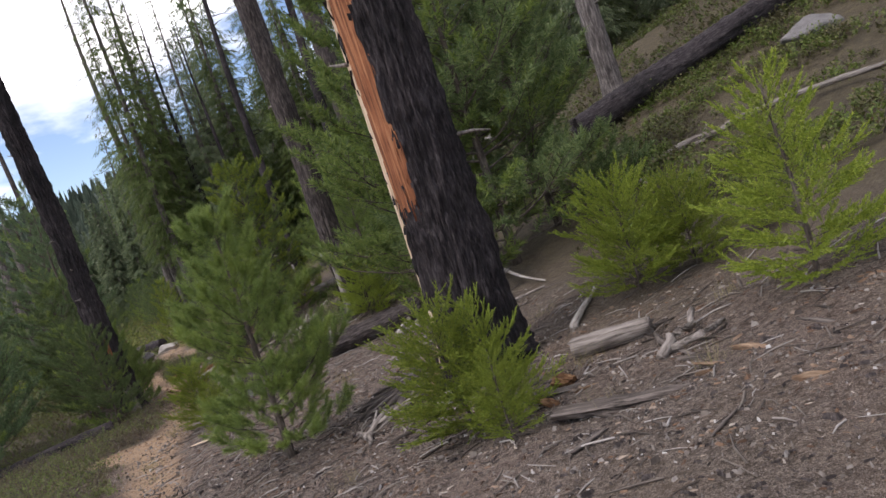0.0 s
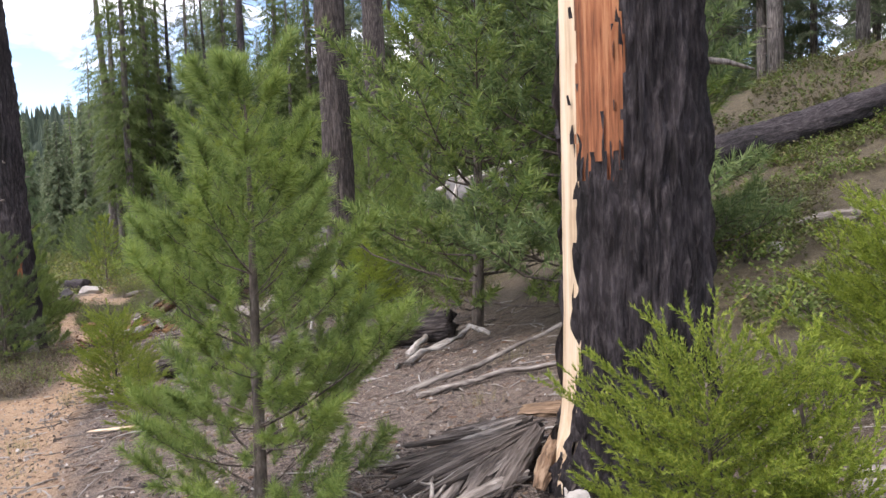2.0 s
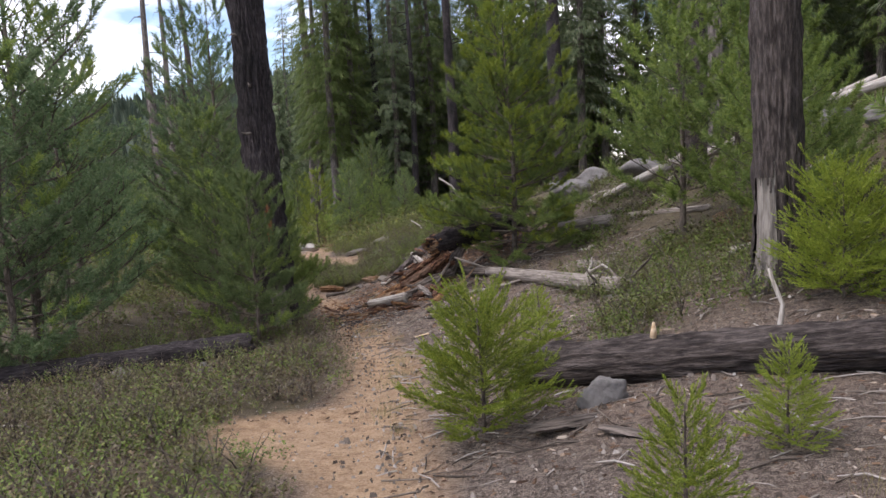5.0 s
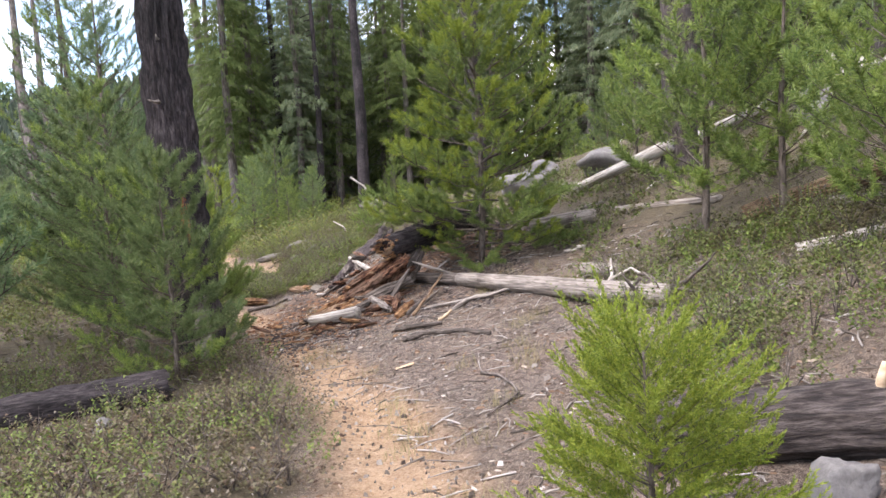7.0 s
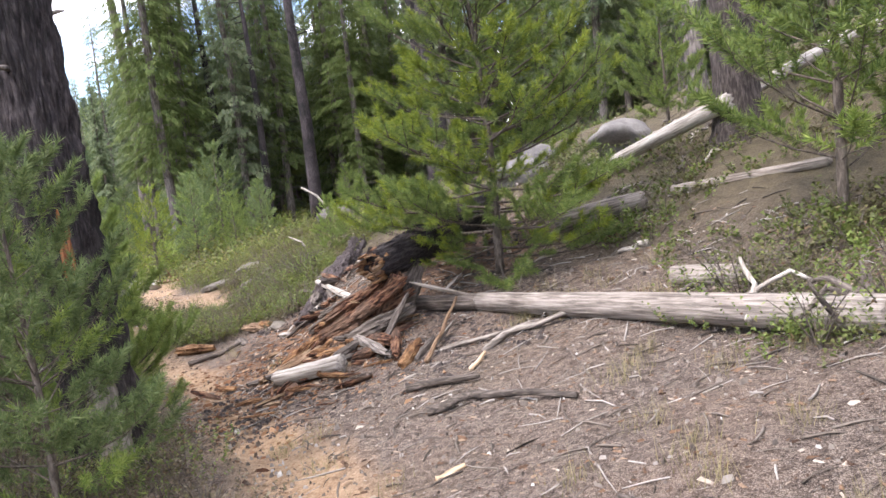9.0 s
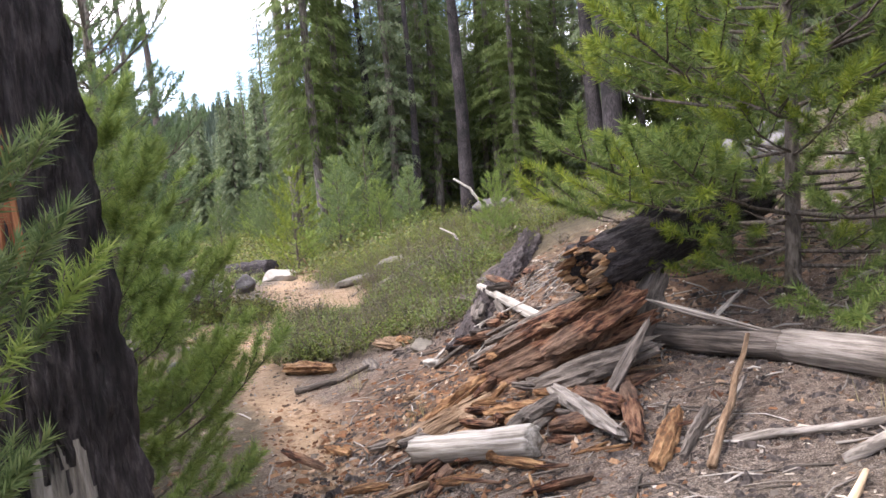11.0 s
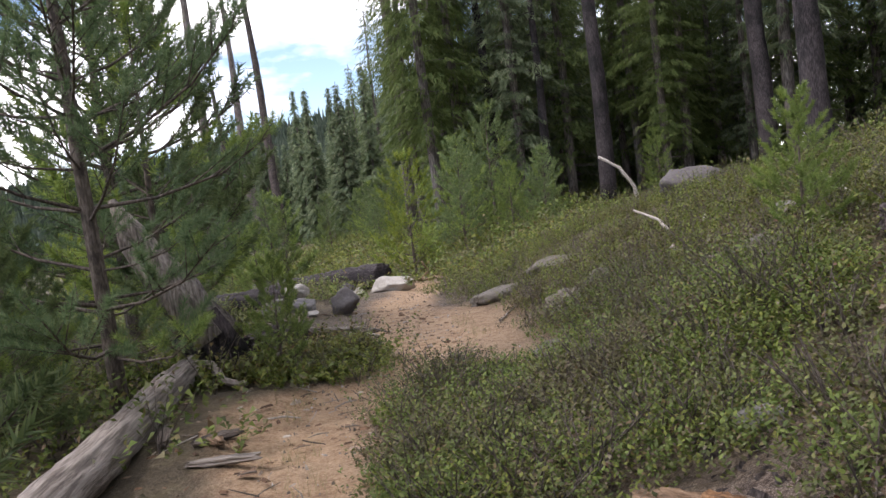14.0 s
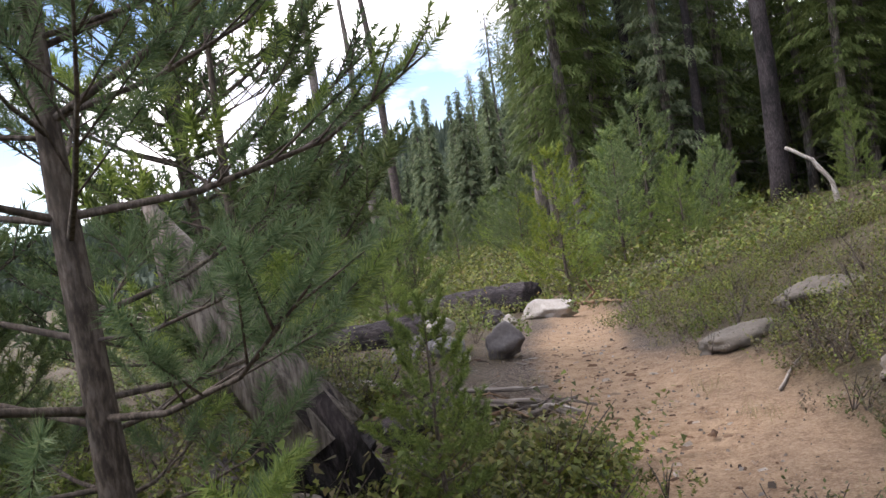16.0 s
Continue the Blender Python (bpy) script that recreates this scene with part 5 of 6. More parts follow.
def torn_piece(parent, radius, angle, base, length, width, mat, seed):
    """A jagged wedge of torn wood on the log's end, in the log's own axes."""
    r = random.Random(seed)
    v, f = [], []
    rings, sides = 7, 7
    for i in range(rings):
        t = i / (rings - 1)
        for k in range(sides):
            w = math.tau * k / sides
            q = width * (1 - 0.75 * t ** 1.6) * r.uniform(0.65, 1.1) * (1.0, 0.6)[k % 2]
            c, s2 = math.cos(angle), math.sin(angle)
            x, y = math.cos(w) * q * 0.7, math.sin(w) * q * 1.3
            v.append((c * (radius + x) - s2 * y, s2 * (radius + x) + c * y, base - length * t + r.uniform(-0.012, 0.012)))
    f = grid_faces(rings, sides) + [tuple(range((rings - 1) * sides, rings * sides))]
    return part("torn_wood", mesh("torn_wood", v, f, False), mat, parent, "torn jagged orange wood")


for k in range(30):
    a = math.tau * k / 30 + rr.uniform(-0.1, 0.1)
    torn_piece(broken, rr.uniform(0.09, 0.155), a, 0.10, rr.uniform(0.13, 0.20) + 0.12 * max(0, math.sin(a * 2 + 1)) * rr.random(), rr.uniform(0.03, 0.05), (WOOD_CRUMB, WOOD_TAN, WOOD_ROT, WOOD_CRUMB, WOOD_TAN)[k % 5], 900 + k)
for k in range(14):
    torn_piece(broken, rr.uniform(0.0, 0.08), rr.uniform(0, math.tau), 0.10, rr.uniform(0.08, 0.15), rr.uniform(0.03, 0.05), (WOOD_ROT, WOOD_CRUMB)[k % 2], 950 + k)
WORDS = {WOOD_GREY: "weathered grey piece of split wood", WOOD_ROT: "red-brown rotten piece of wood", WOOD_TAN: "tan splintered piece of wood", WOOD_CRUMB: "crumbling orange piece of wood", WOOD_DARK: "dark piece of rotten wood"}
# the collapsed half shell that runs down from the torn end
slabs = [((-5.88, 19.52, -.02), (-5.02, 18.93, .27), .15, .13, WOOD_ROT, 20), ((-5.96, 19.66, .10), (-5.28, 19.05, .42), .12, .16, WOOD_ROT, 70), ((-5.94, 19.60, .03), (-5.14, 19.02, .33), .20, .14, WOOD_ROT, 35),
         ((-5.92, 19.70, .04), (-5.20, 19.12, .38), .24, .14, WOOD_ROT, 110), ((-5.70, 19.45, .18), (-5.25, 19.08, .44), .07, .05, WOOD_CRUMB, 0), ((-5.55, 19.15, .20), (-5.05, 18.88, .42), .16, .12, WOOD_ROT, 45),
         ((-5.92, 19.90, .14), (-5.35, 19.30, .42), .10, .06, WOOD_DARK, 10), ((-6.06, 19.90, .05), (-5.55, 19.45, .20), .16, .12, WOOD_DARK, 10), ((-5.30, 18.62, .03), (-5.02, 18.78, .32), .09, .06, WOOD_DARK, 10),
         ((-5.62, 19.10, .03), (-5.0, 18.80, .18), .20, .16, WOOD_DARK, 10), ((-5.35, 19.2, .12), (-5.1, 18.95, .45), .24, .20, WOOD_ROT, 10), ((-5.2, 19.1, .0), (-4.9, 19.3, .40), .26, .24, WOOD_DARK, 10)]
for i, (p, q, w, t, mat, turn) in enumerate(slabs):
    beam(p, q, w, t, "long " + WORDS[mat].replace("piece", "slab"), mat, 30 + i, "rotten_slab", 11, 30, turn)
for i in range(70):
    u, v = rr.random(), rr.random()
    x, y, z = -5.90 + 0.72 * u, 19.66 - 0.62 * u + (v - 0.5) * 0.22, 0.10 + 0.30 * u - 0.10 * v + 0.06
    L = rr.uniform(0.06, 0.24)
    d = np.array((-0.72, 0.62, -0.34)) * L * 0.5
    beam((x, y, z), (x + d[0] + rr.uniform(-.02, .02), y + d[1] + rr.uniform(-.03, .03), z + d[2] + rr.uniform(-.02, .03)), rr.uniform(0.03, 0.09), rr.uniform(0.015, 0.04), "broken flake of red-brown rotten wood", (WOOD_ROT, WOOD_ROT, WOOD_CRUMB, WOOD_TAN, WOOD_ROT)[i % 5], 400 + i, "wood_flake", 6, 5, rr.uniform(0, 360))
# tan slabs and chunks at its foot
foot = [((-6.47, 18.95, .04), (-5.98, 19.30, .05), .12, .09, WOOD_TAN), ((-6.35, 18.88, .03), (-5.93, 19.18, .05), .10, .08, WOOD_TAN), ((-6.3, 19.05, .03), (-5.95, 19.42, .06), .13, .08, WOOD_CRUMB), ((-5.90, 18.92, .05), (-5.52, 18.72, .06), .10, .08, WOOD_CRUMB),
        ((-5.75, 18.62, .05), (-5.48, 18.78, .08), .12, .10, WOOD_DARK), ((-5.55, 18.48, .05), (-5.30, 18.40, .06), .12, .09, WOOD_ROT), ((-5.40, 18.78, .06), (-5.22, 18.42, .08), .13, .10, WOOD_ROT), ((-6.25, 19.25, .02), (-5.95, 19.5, .03), .16, .10, WOOD_ROT),
        ((-5.52, 18.87, .07), (-5.26, 18.19, .07), .15, .11, WOOD_GREY), ((-5.16, 18.69, .06), (-5.18, 18.12, .05), .11, .08, WOOD_ROT), ((-5.14, 17.86, .03), (-4.98, 18.26, .05), .11, .06, WOOD_CRUMB), ((-5.02, 17.92, .02), (-4.84, 18.30, .03), .08, .05, WOOD_DARK), ((-4.86, 18.0, .03), (-4.64, 18.42, .05), .045, .03, WOOD_GREY)]
for i, (p, q, w, t, mat) in enumerate(foot):
    beam(p, q, w, t, WORDS[mat], mat, 50 + i, "wood_chunk", 11, 20, i * 40)
beam((-4.95, 19.06, .32), (-4.45, 18.72, .14), .05, .04, "grey forked branch over a log", WOOD_GREY, 65, "dead_branch")
beam((-4.68, 18.88, .23), (-4.50, 19.02, .30), .03, .03, "grey forked branch over a log", WOOD_GREY, 66, "dead_branch")
lay("bleached_branch", (-6.12, 21.65, 0.14), (-5.52, 19.75, 0.08), 0.034, 0.045, "bleached barkless branch on a rotten log", WOOD_WHITE, 11.0, 14, 24, 0.006)
lay("wood_block", (-6.27, 18.62, 0.03), (-5.64, 18.24, 0.04), 0.07, 0.08, "pale weathered block of wood with a torn end", WOOD_WHITE, 12.0, 20, 22, 0.012)
for i in range(70):
    x, y = rr.gauss(-5.85, 0.36), rr.gauss(18.75, 0.40)
    mat = (WOOD_CRUMB, WOOD_TAN, WOOD_ROT, WOOD_DARK, WOOD_ROT)[i % 5]
    chunk(x, y, rr.uniform(0.10, 0.30), rr.uniform(0.03, 0.09), rr.uniform(0.03, 0.06), rr.gauss(-50, 50), WORDS[mat], mat, 100 + i, rr.uniform(0, 0.04), rr.uniform(-15, 15), rr.uniform(0, 360))
for i in range(46):
    x, y = rr.gauss(-5.55, 0.42), rr.gauss(18.4, 0.4)
    chunk(x, y, rr.uniform(0.08, 0.26), rr.uniform(0.012, 0.035), rr.uniform(0.01, 0.025), rr.uniform(-90, 30), "thin splinter of rotten wood", (WOOD_CRUMB, WOOD_TAN, WOOD_ROT)[i % 3], 200 + i, rr.uniform(0, 0.05), rr.uniform(-12, 12), 0, "splinter", 5, 5)
stick([(-4.64, 17.19), (-4.51, 17.36, .03)], 0.02, "small pale stick on soil", WOOD_PALE)
stick([(-5.0, 16.39), (-4.7, 16.43, .03), (-4.45, 16.15, .02), (-4.17, 15.85, .01)], 0.032, "brown weathered stick on bare soil", WOOD_DARK)
stick([(-5.12, 17.25), (-4.85, 17.1, .02), (-4.62, 16.87, .02)], 0.034, "brown weathered stick on bare soil", WOOD_DARK)
stick([(-4.31, 14.56), (-4.22, 14.4, .01), (-4.15, 14.26, .01), (-4.1, 14.06, .01), (-4.1, 13.86, .01), (-4.18, 13.7, .01), (-4.31, 13.56, .01)], 0.013, "thin crooked stick on bare soil", WOOD_DARK)
stick([(-4.95, 17.75, .0), (-4.78, 18.1, .1), (-4.6, 18.5, .2)], 0.02, "pale thin broken branch", WOOD_TAN)
stick([(-5.0, 15.4), (-4.85, 15.45)], 0.02, "small pale stick on soil", WOOD_PALE)
# logs, boulders and branches up the slope behind
lay("fallen_log", (-2.4, 21.9, 0.0), (-1.3, 20.15, 0.42), 0.075, 0.095, "pale barkless log leaning against a trunk", WOOD_WHITE, 14.0, 24, 50, 0.006)
rock(-1.75, 23.2, (0.55, 0.4, 0.36), "large grey boulder on the slope", ROCK_GREY, 21, 0.25)
rock(-3.0, 24.0, (0.5, 0.4, 0.35), "grey boulder on the slope", ROCK_GREY, 22, 0.25)
rock(-2.5, 25.6, (0.5, 0.35, 0.3), "pale grey boulder on the slope", ROCK_GREY, 23, 0.3)
rock(0.6, 19.6, (0.55, 0.45, 0.4), "large grey boulder with branches on it", ROCK_GREY, 24, 0.2)
rock(1.3, 18.6, (0.5, 0.4, 0.38), "large grey boulder with branches on it", ROCK_GREY, 25, 0.2)
lay("fallen_log", (0.1, 19.7, 0.45), (2.6, 19.0, 0.5), 0.08, 0.07, "bleached log lying over boulders", WOOD_WHITE, 15.0, 18, 40, 0.005)
lay("fallen_log", (-0.9, 21.4, 0.1), (2.0, 21.0, 0.3), 0.08, 0.07, "bleached log lying over boulders", WOOD_WHITE, 16.0, 18, 40, 0.005)
stick([(0.0, 18.9, .1), (0.35, 18.6, .4), (0.5, 18.9, .75), (0.4, 19.1, .95)], 0.05, "bleached forked branch on boulders", WOOD_WHITE, name="dead_branch", cat="branch")
lay("fallen_log", (-1.3, 17.3), (-0.15, 16.5, 0.15), 0.10, 0.11, "weathered grey log with a rotten end", WOOD_TAN, 17.0, 22, 36, 0.012)
lay("fallen_log", (-3.3, 20.1, 0.02), (-2.5, 19.6, 0.05), 0.12, 0.10, "short pale weathered log", WOOD_GREY, 18.0, 22, 30, 0.01)
lay("fallen_log", (-2.2, 19.6), (-1.2, 18.4), 0.055, 0.05, "thin weathered log on the slope", WOOD_GREY, 19.0, 16, 30, 0.006)
lay("fallen_log", (-1.5, 15.6), (-0.3, 15.1), 0.06, 0.05, "thin bleached log in shrubs", WOOD_WHITE, 20.0, 16, 30, 0.006)
rock(-3.45, 17.2, (0.14, 0.1, 0.07), "small grey stone on bare soil", ROCK_GREY, 26)
lay("broken_log", (-3.05, 17.3), (-2.7, 16.8), 0.09, 0.08, "short weathered piece of log", WOOD_GREY, 21.0, 18, 20, 0.01)
for i in range(26):
    x, y = rr.uniform(-3.6, 0.4), rr.uniform(16.0, 24.0)
    a, L = rr.uniform(0, math.tau), rr.uniform(0.2, 0.7)
    stick([(x, y), (x + math.cos(a) * L / 2, y + math.sin(a) * L / 2, rr.uniform(0, 0.08)), (x + math.cos(a + 0.3) * L, y + math.sin(a + 0.3) * L, rr.uniform(0, 0.1))], rr.uniform(0.015, 0.035), "grey weathered branch on the slope", (WOOD_GREY, WOOD_WHITE, WOOD_DARK)[i % 3], name="dead_branch", cat="branch")

# the long decayed log, sunk in the soil, and the roots beside it
lay("decayed_log", (-6.14, 20.35), (-5.68, 24.0), 0.12, 0.14, "long decayed log with dark scaly bark, sunk in soil", BARK_ROTTEN, 33.0, 48, 170, 0.045, sink=0.78, rough=0.45)
for i in range(24):
    x, y = rr.gauss(-6.0, 0.16), rr.uniform(19.9, 22.6)
    chunk(x, y, rr.uniform(0.14, 0.4), rr.uniform(0.04, 0.12), rr.uniform(0.03, 0.08), rr.gauss(0, 30), "dark crumbling bark of a decayed stump", (WOOD_DARK, WOOD_DARK, WOOD_ROT)[i % 3], 300 + i, rr.uniform(0, 0.12), rr.uniform(-15, 15), rr.uniform(0, 360), "bark_piece")
for i in range(55):
    x, y = rr.uniform(-6.0, -5.0), rr.uniform(20.2, 22.4)
    a, L = rr.uniform(0, math.tau), rr.uniform(0.12, 0.4)
    z = rr.uniform(0.0, 0.08)
    stick([(x, y, z), (x + math.cos(a) * L / 2, y + math.sin(a) * L / 2, z + rr.uniform(0, 0.05)), (x + math.cos(a + 0.5) * L, y + math.sin(a + 0.5) * L, z * 0.5)], rr.uniform(0.003, 0.010), "twisted grey root of an old stump", (WOOD_GREY, WOOD_WHITE, WOOD_DARK)[i % 3], name="root", cat="root", sides=5)
stick([(-6.42, 20.45, .02), (-6.25, 20.6, .07), (-6.0, 20.5, .1), (-5.7, 20.35, .12)], 0.011, "bleached crooked root at a stump", WOOD_WHITE, name="root", cat="root")
stick([(-6.4, 20.3, .02), (-6.15, 20.3, .06), (-5.75, 20.15, .08)], 0.017, "weathered grey slab of root", WOOD_DARK, name="root", cat="root")
rock(-6.43, 20.48, (0.07, 0.06, 0.055), "small round pale stone", ROCK_PALE, 31)
rock(-6.58, 21.1, (0.17, 0.15, 0.07), "sandy stone sunk in soil beside a log", ROCK_TAN, 32, 0.45)
chunk(-7.72, 21.55, 0.46, 0.27, 0.17, 80, "bright orange piece of rotten wood on the trail", WOOD_CRUMB, 200)
chunk(-6.98, 21.85, 0.42, 0.18, 0.14, 60, "tan splintered piece of wood in shrubs", WOOD_TAN, 201)
chunk(-6.85, 21.75, 0.22, 0.14, 0.09, 40, "tan splintered piece of wood in shrubs", WOOD_CRUMB, 202)
chunk(-7.05, 21.15, 0.4, 0.14, 0.05, 20, "dark grey slab of weathered wood", WOOD_DARK, 203)
stick([(-7.6, 20.75), (-7.3, 20.95, .01), (-7.05, 21.05, .02)], 0.03, "weathered brown stick on the soil", WOOD_DARK)

# beside the trail at its bend
root_log = lay("root_log", (-9.55, 21.15), (-10.75, 24.75, 0.05), 0.15, 0.115, "weathered grey log with a forked root end", WOOD_GREY, 24.0, 32, 60, 0.015, sink=0.3)
stick([(-10.78, 24.7, .15), (-10.55, 24.75, .16), (-10.3, 24.5, .06), (-10.12, 24.5, .02)], 0.045, "curved grey root at a log's end", WOOD_GREY, name="root", cat="root")
rock(-8.98, 21.62, (0.15, 0.13, 0.14), "grey rounded stone on the trail's edge", ROCK_GREY, 33, 0.2)
for i in range(9):
    chunk(-9.4 - rr.random() * 0.9, 21.3 + rr.random() * 2.6, rr.uniform(0.2, 0.5), rr.uniform(0.05, 0.12), 0.06, rr.uniform(0, 360), "weathered brown piece of broken wood", (WOOD_DARK, WOOD_TAN, WOOD_GREY)[i % 3], 220 + i)
chunk(-10.95, 25.5, 1.1, 0.28, 0.2, 12, "charred black piece of log", BARK_BURNT, 240, name="charred_log")
chunk(-10.64, 26.08, 0.6, 0.30, 0.28, -30, "charred black piece of log with a torn end", BARK_BURNT, 241, 0.08, name="charred_log")
chunk(-11.4, 25.2, 0.8, 0.2, 0.2, 40, "charred black piece of log", BARK_BURNT, 242, name="charred_log")
for i in range(12):
    x, y = rr.uniform(-11.6, -10.2), rr.uniform(26.3, 28.2)
    a, L = rr.uniform(-0.6, 0.8), rr.uniform(0.3, 0.9)
    stick([(x, y), (x + math.cos(a) * L / 2, y + math.sin(a) * L / 2, 0.03), (x + math.cos(a) * L, y + math.sin(a) * L, 0.02)], rr.uniform(0.015, 0.03), "weathered stick beside the trail", (WOOD_GREY, WOOD_WHITE, WOOD_DARK)[i % 3])
chunk(-11.85, 27.65, 0.75, 0.16, 0.07, 75, "flat bleached board of split wood", WOOD_WHITE, 250, 0.02)
chunk(-10.75, 26.95, 0.75, 0.16, 0.10, 80, "dark weathered piece of log in a heap of sticks", WOOD_DARK, 251, 0.04)
chunk(-10.55, 27.05, 0.55, 0.08, 0.07, 95, "weathered grey piece of wood in a heap of sticks", WOOD_GREY, 252, 0.08)
for i in range(30):
    x, y = rr.gauss(-10.7, 0.28), rr.gauss(26.95, 0.16)
    a, L = rr.gauss(0.15, 0.6), rr.uniform(0.2, 0.6)
    stick([(x, y, .02), (x + math.cos(a) * L / 2, y + math.sin(a) * L / 2, rr.uniform(0.02, 0.14)), (x + math.cos(a + .2) * L, y + math.sin(a + .2) * L, 0.03)], rr.uniform(0.008, 0.02), "weathered stick in a heap beside the trail", (WOOD_GREY, WOOD_DARK, WOOD_TAN)[i % 3], sides=5)
rock(-11.45, 29.75, (0.30, 0.26, 0.28), "dark rounded boulder beside the trail", ROCK_DARK, 35, 0.15)
rock(-12.05, 29.6, (0.26, 0.2, 0.14), "grey flat stone beside a boulder", ROCK_GREY, 36, 0.2)
rock(-12.25, 29.9, (0.24, 0.18, 0.1), "pale flat stone lying on others", ROCK_PALE, 37, 0.1, z=ground_z(-12.25, 29.9) + 0.2)
rock(-12.5, 29.5, (0.2, 0.16, 0.14), "grey flat stone beside a boulder", ROCK_GREY, 38, 0.2)
rock(-12.7, 30.1, (0.25, 0.16, 0.12), "grey flat stone beside a boulder", ROCK_GREY, 39, 0.2)
rock(-11.75, 29.3, (0.12, 0.1, 0.07), "small pale stone beside a boulder", ROCK_PALE, 40)
rock(-12.35, 34.3, (0.62, 0.3, 0.24), "long white boulder beside the trail", ROCK_PALE, 41, 0.25, turn=-10)
rock(-12.75, 33.6, (0.18, 0.14, 0.12), "white stone beside a charred log", ROCK_PALE, 42)
chunk(-13.1, 33.9, 0.7, 0.35, 0.3, 40, "charred black root beside a boulder", BARK_BURNT, 243, 0.05, name="charred_log")
stick([(-11.75, 34.6, .1), (-11.6, 34.7, .3), (-11.7, 34.6, .5)], 0.03, "pale twisted branch beside a boulder", WOOD_TAN, name="dead_branch", cat="branch")
stick([(-11.8, 34.5, .1), (-11.4, 34.4, .15), (-11.1, 34.3, .05)], 0.04, "pale twisted branch beside a boulder", WOOD_TAN, name="dead_branch", cat="branch")
lay("charred_log", (-14.9, 31.0), (-12.65, 30.7), 0.2, 0.22, "thick charred log behind a heap of stones", BARK_BURNT, 26.0, 40, 50, 0.03, sink=0.2)
lay("charred_log", (-17.2, 37.8), (-13.2, 36.4), 0.27, 0.3, "thick charred log across the clearing", BARK_BURNT, 27.0, 40, 60, 0.03, sink=0.1)
lay("fallen_log", (-11.0, 37.6), (-7.5, 38.6), 0.16, 0.14, "dark fallen log at the forest edge", BARK_BROWN, 28.0, 30, 50, 0.02)
rock(-10.85, 25.55, (0.26, 0.2, 0.16), "dark grey stone beside charred wood", ROCK_DARK, 60, 0.2)
rock(-10.5, 25.6, (0.2, 0.16, 0.13), "dark grey stone beside charred wood", ROCK_DARK, 61, 0.2)
dead = tagged(empty("leaning_snag", -11.0, 24.95), "leaning dead trunk, grey above and charred below", "tree stump")
v, f = tube([(0.55, 0.1, -0.2), (0.42, 0.08, 0.15), (0.22, 0.05, 0.5)], [0.24, 0.22, 0.19], 22, 0.8, 3)
part("charred_foot", mesh("charred_foot", v, f), BARK_BURNT, dead, "charred black foot")
v, f = tube([(0.36, 0.07, 0.35), (0.12, 0.02, 0.75), (-0.2, 0.0, 1.25), (-0.38, 0.0, 1.6)], [0.18, 0.17, 0.13, 0.03], 22, 0.9, 5)
part("grey_top", mesh("grey_top", v, f), WOOD_GREY, dead, "bleached grey splintered top")
# rocks and pale branches on the bank
rock(-6.5, 31.2, (0.6, 0.42, 0.36), "dark grey rock on the shrubby bank", ROCK_DARK, 45, 0.3)
rock(-7.57, 27.0, (0.26, 0.18, 0.17), "sandy stone in shrubs", ROCK_TAN, 46)
rock(-7.95, 27.2, (0.42, 0.2, 0.13), "flat sandy rock slab in the bank", ROCK_TAN, 65, 0.42, turn=40)
rock(-7.75, 26.6, (0.3, 0.22, 0.1), "flat sandy rock slab in the bank", ROCK_TAN, 66, 0.42, turn=-20)
rock(-7.85, 25.3, (0.3, 0.2, 0.1), "flat sandy stone in shrubs", ROCK_TAN, 47, 0.4)
rock(-9.0, 29.3, (0.75, 0.34, 0.17), "flat sandy rock slab at the trail's edge", ROCK_TAN, 48, 0.48, turn=50)
rock(-8.35, 29.7, (0.6, 0.34, 0.2), "flat sandy rock slab at the trail's edge", ROCK_TAN, 49, 0.46, turn=30)
rock(-6.3, 25.4, (0.22, 0.16, 0.1), "grey stone in shrubs", ROCK_GREY, 50)
rock(-6.7, 22.4, (0.16, 0.12, 0.08), "grey stone in shrubs", ROCK_GREY, 63, 0.3)
rock(-5.9, 26.3, (0.2, 0.15, 0.1), "grey stone in shrubs", ROCK_GREY, 51)
stick([(-6.88, 27.7), (-7.0, 27.85, .16), (-7.25, 28.0, .38)], 0.022, "bleached branch on the bank", WOOD_WHITE, name="dead_branch", cat="branch")
stick([(-7.5, 42.6), (-7.6, 42.6, .7), (-7.95, 42.6, 1.3), (-8.5, 42.6, 1.75)], 0.07, "bleached bent branch on the bank", WOOD_WHITE, name="dead_branch", cat="branch")
for i in range(14):
    x, y = rr.uniform(-6.9, -5.2), rr.uniform(25.4, 27.4)
    a, L = rr.uniform(0, math.tau), rr.uniform(0.2, 0.6)
    stick([(x, y, 0.05), (x + math.cos(a) * L / 2, y + math.sin(a) * L / 2, 0.1), (x + math.cos(a) * L, y + math.sin(a) * L, 0.06)], rr.uniform(0.012, 0.03), "weathered branch on the bank", (WOOD_GREY, WOOD_WHITE)[i % 2], name="dead_branch", cat="branch")
stick([(-8.75, 27.5), (-8.65, 27.9, .01), (-8.5, 28.3, .01)], 0.012, "long weathered stick at the trail's edge", WOOD_GREY)


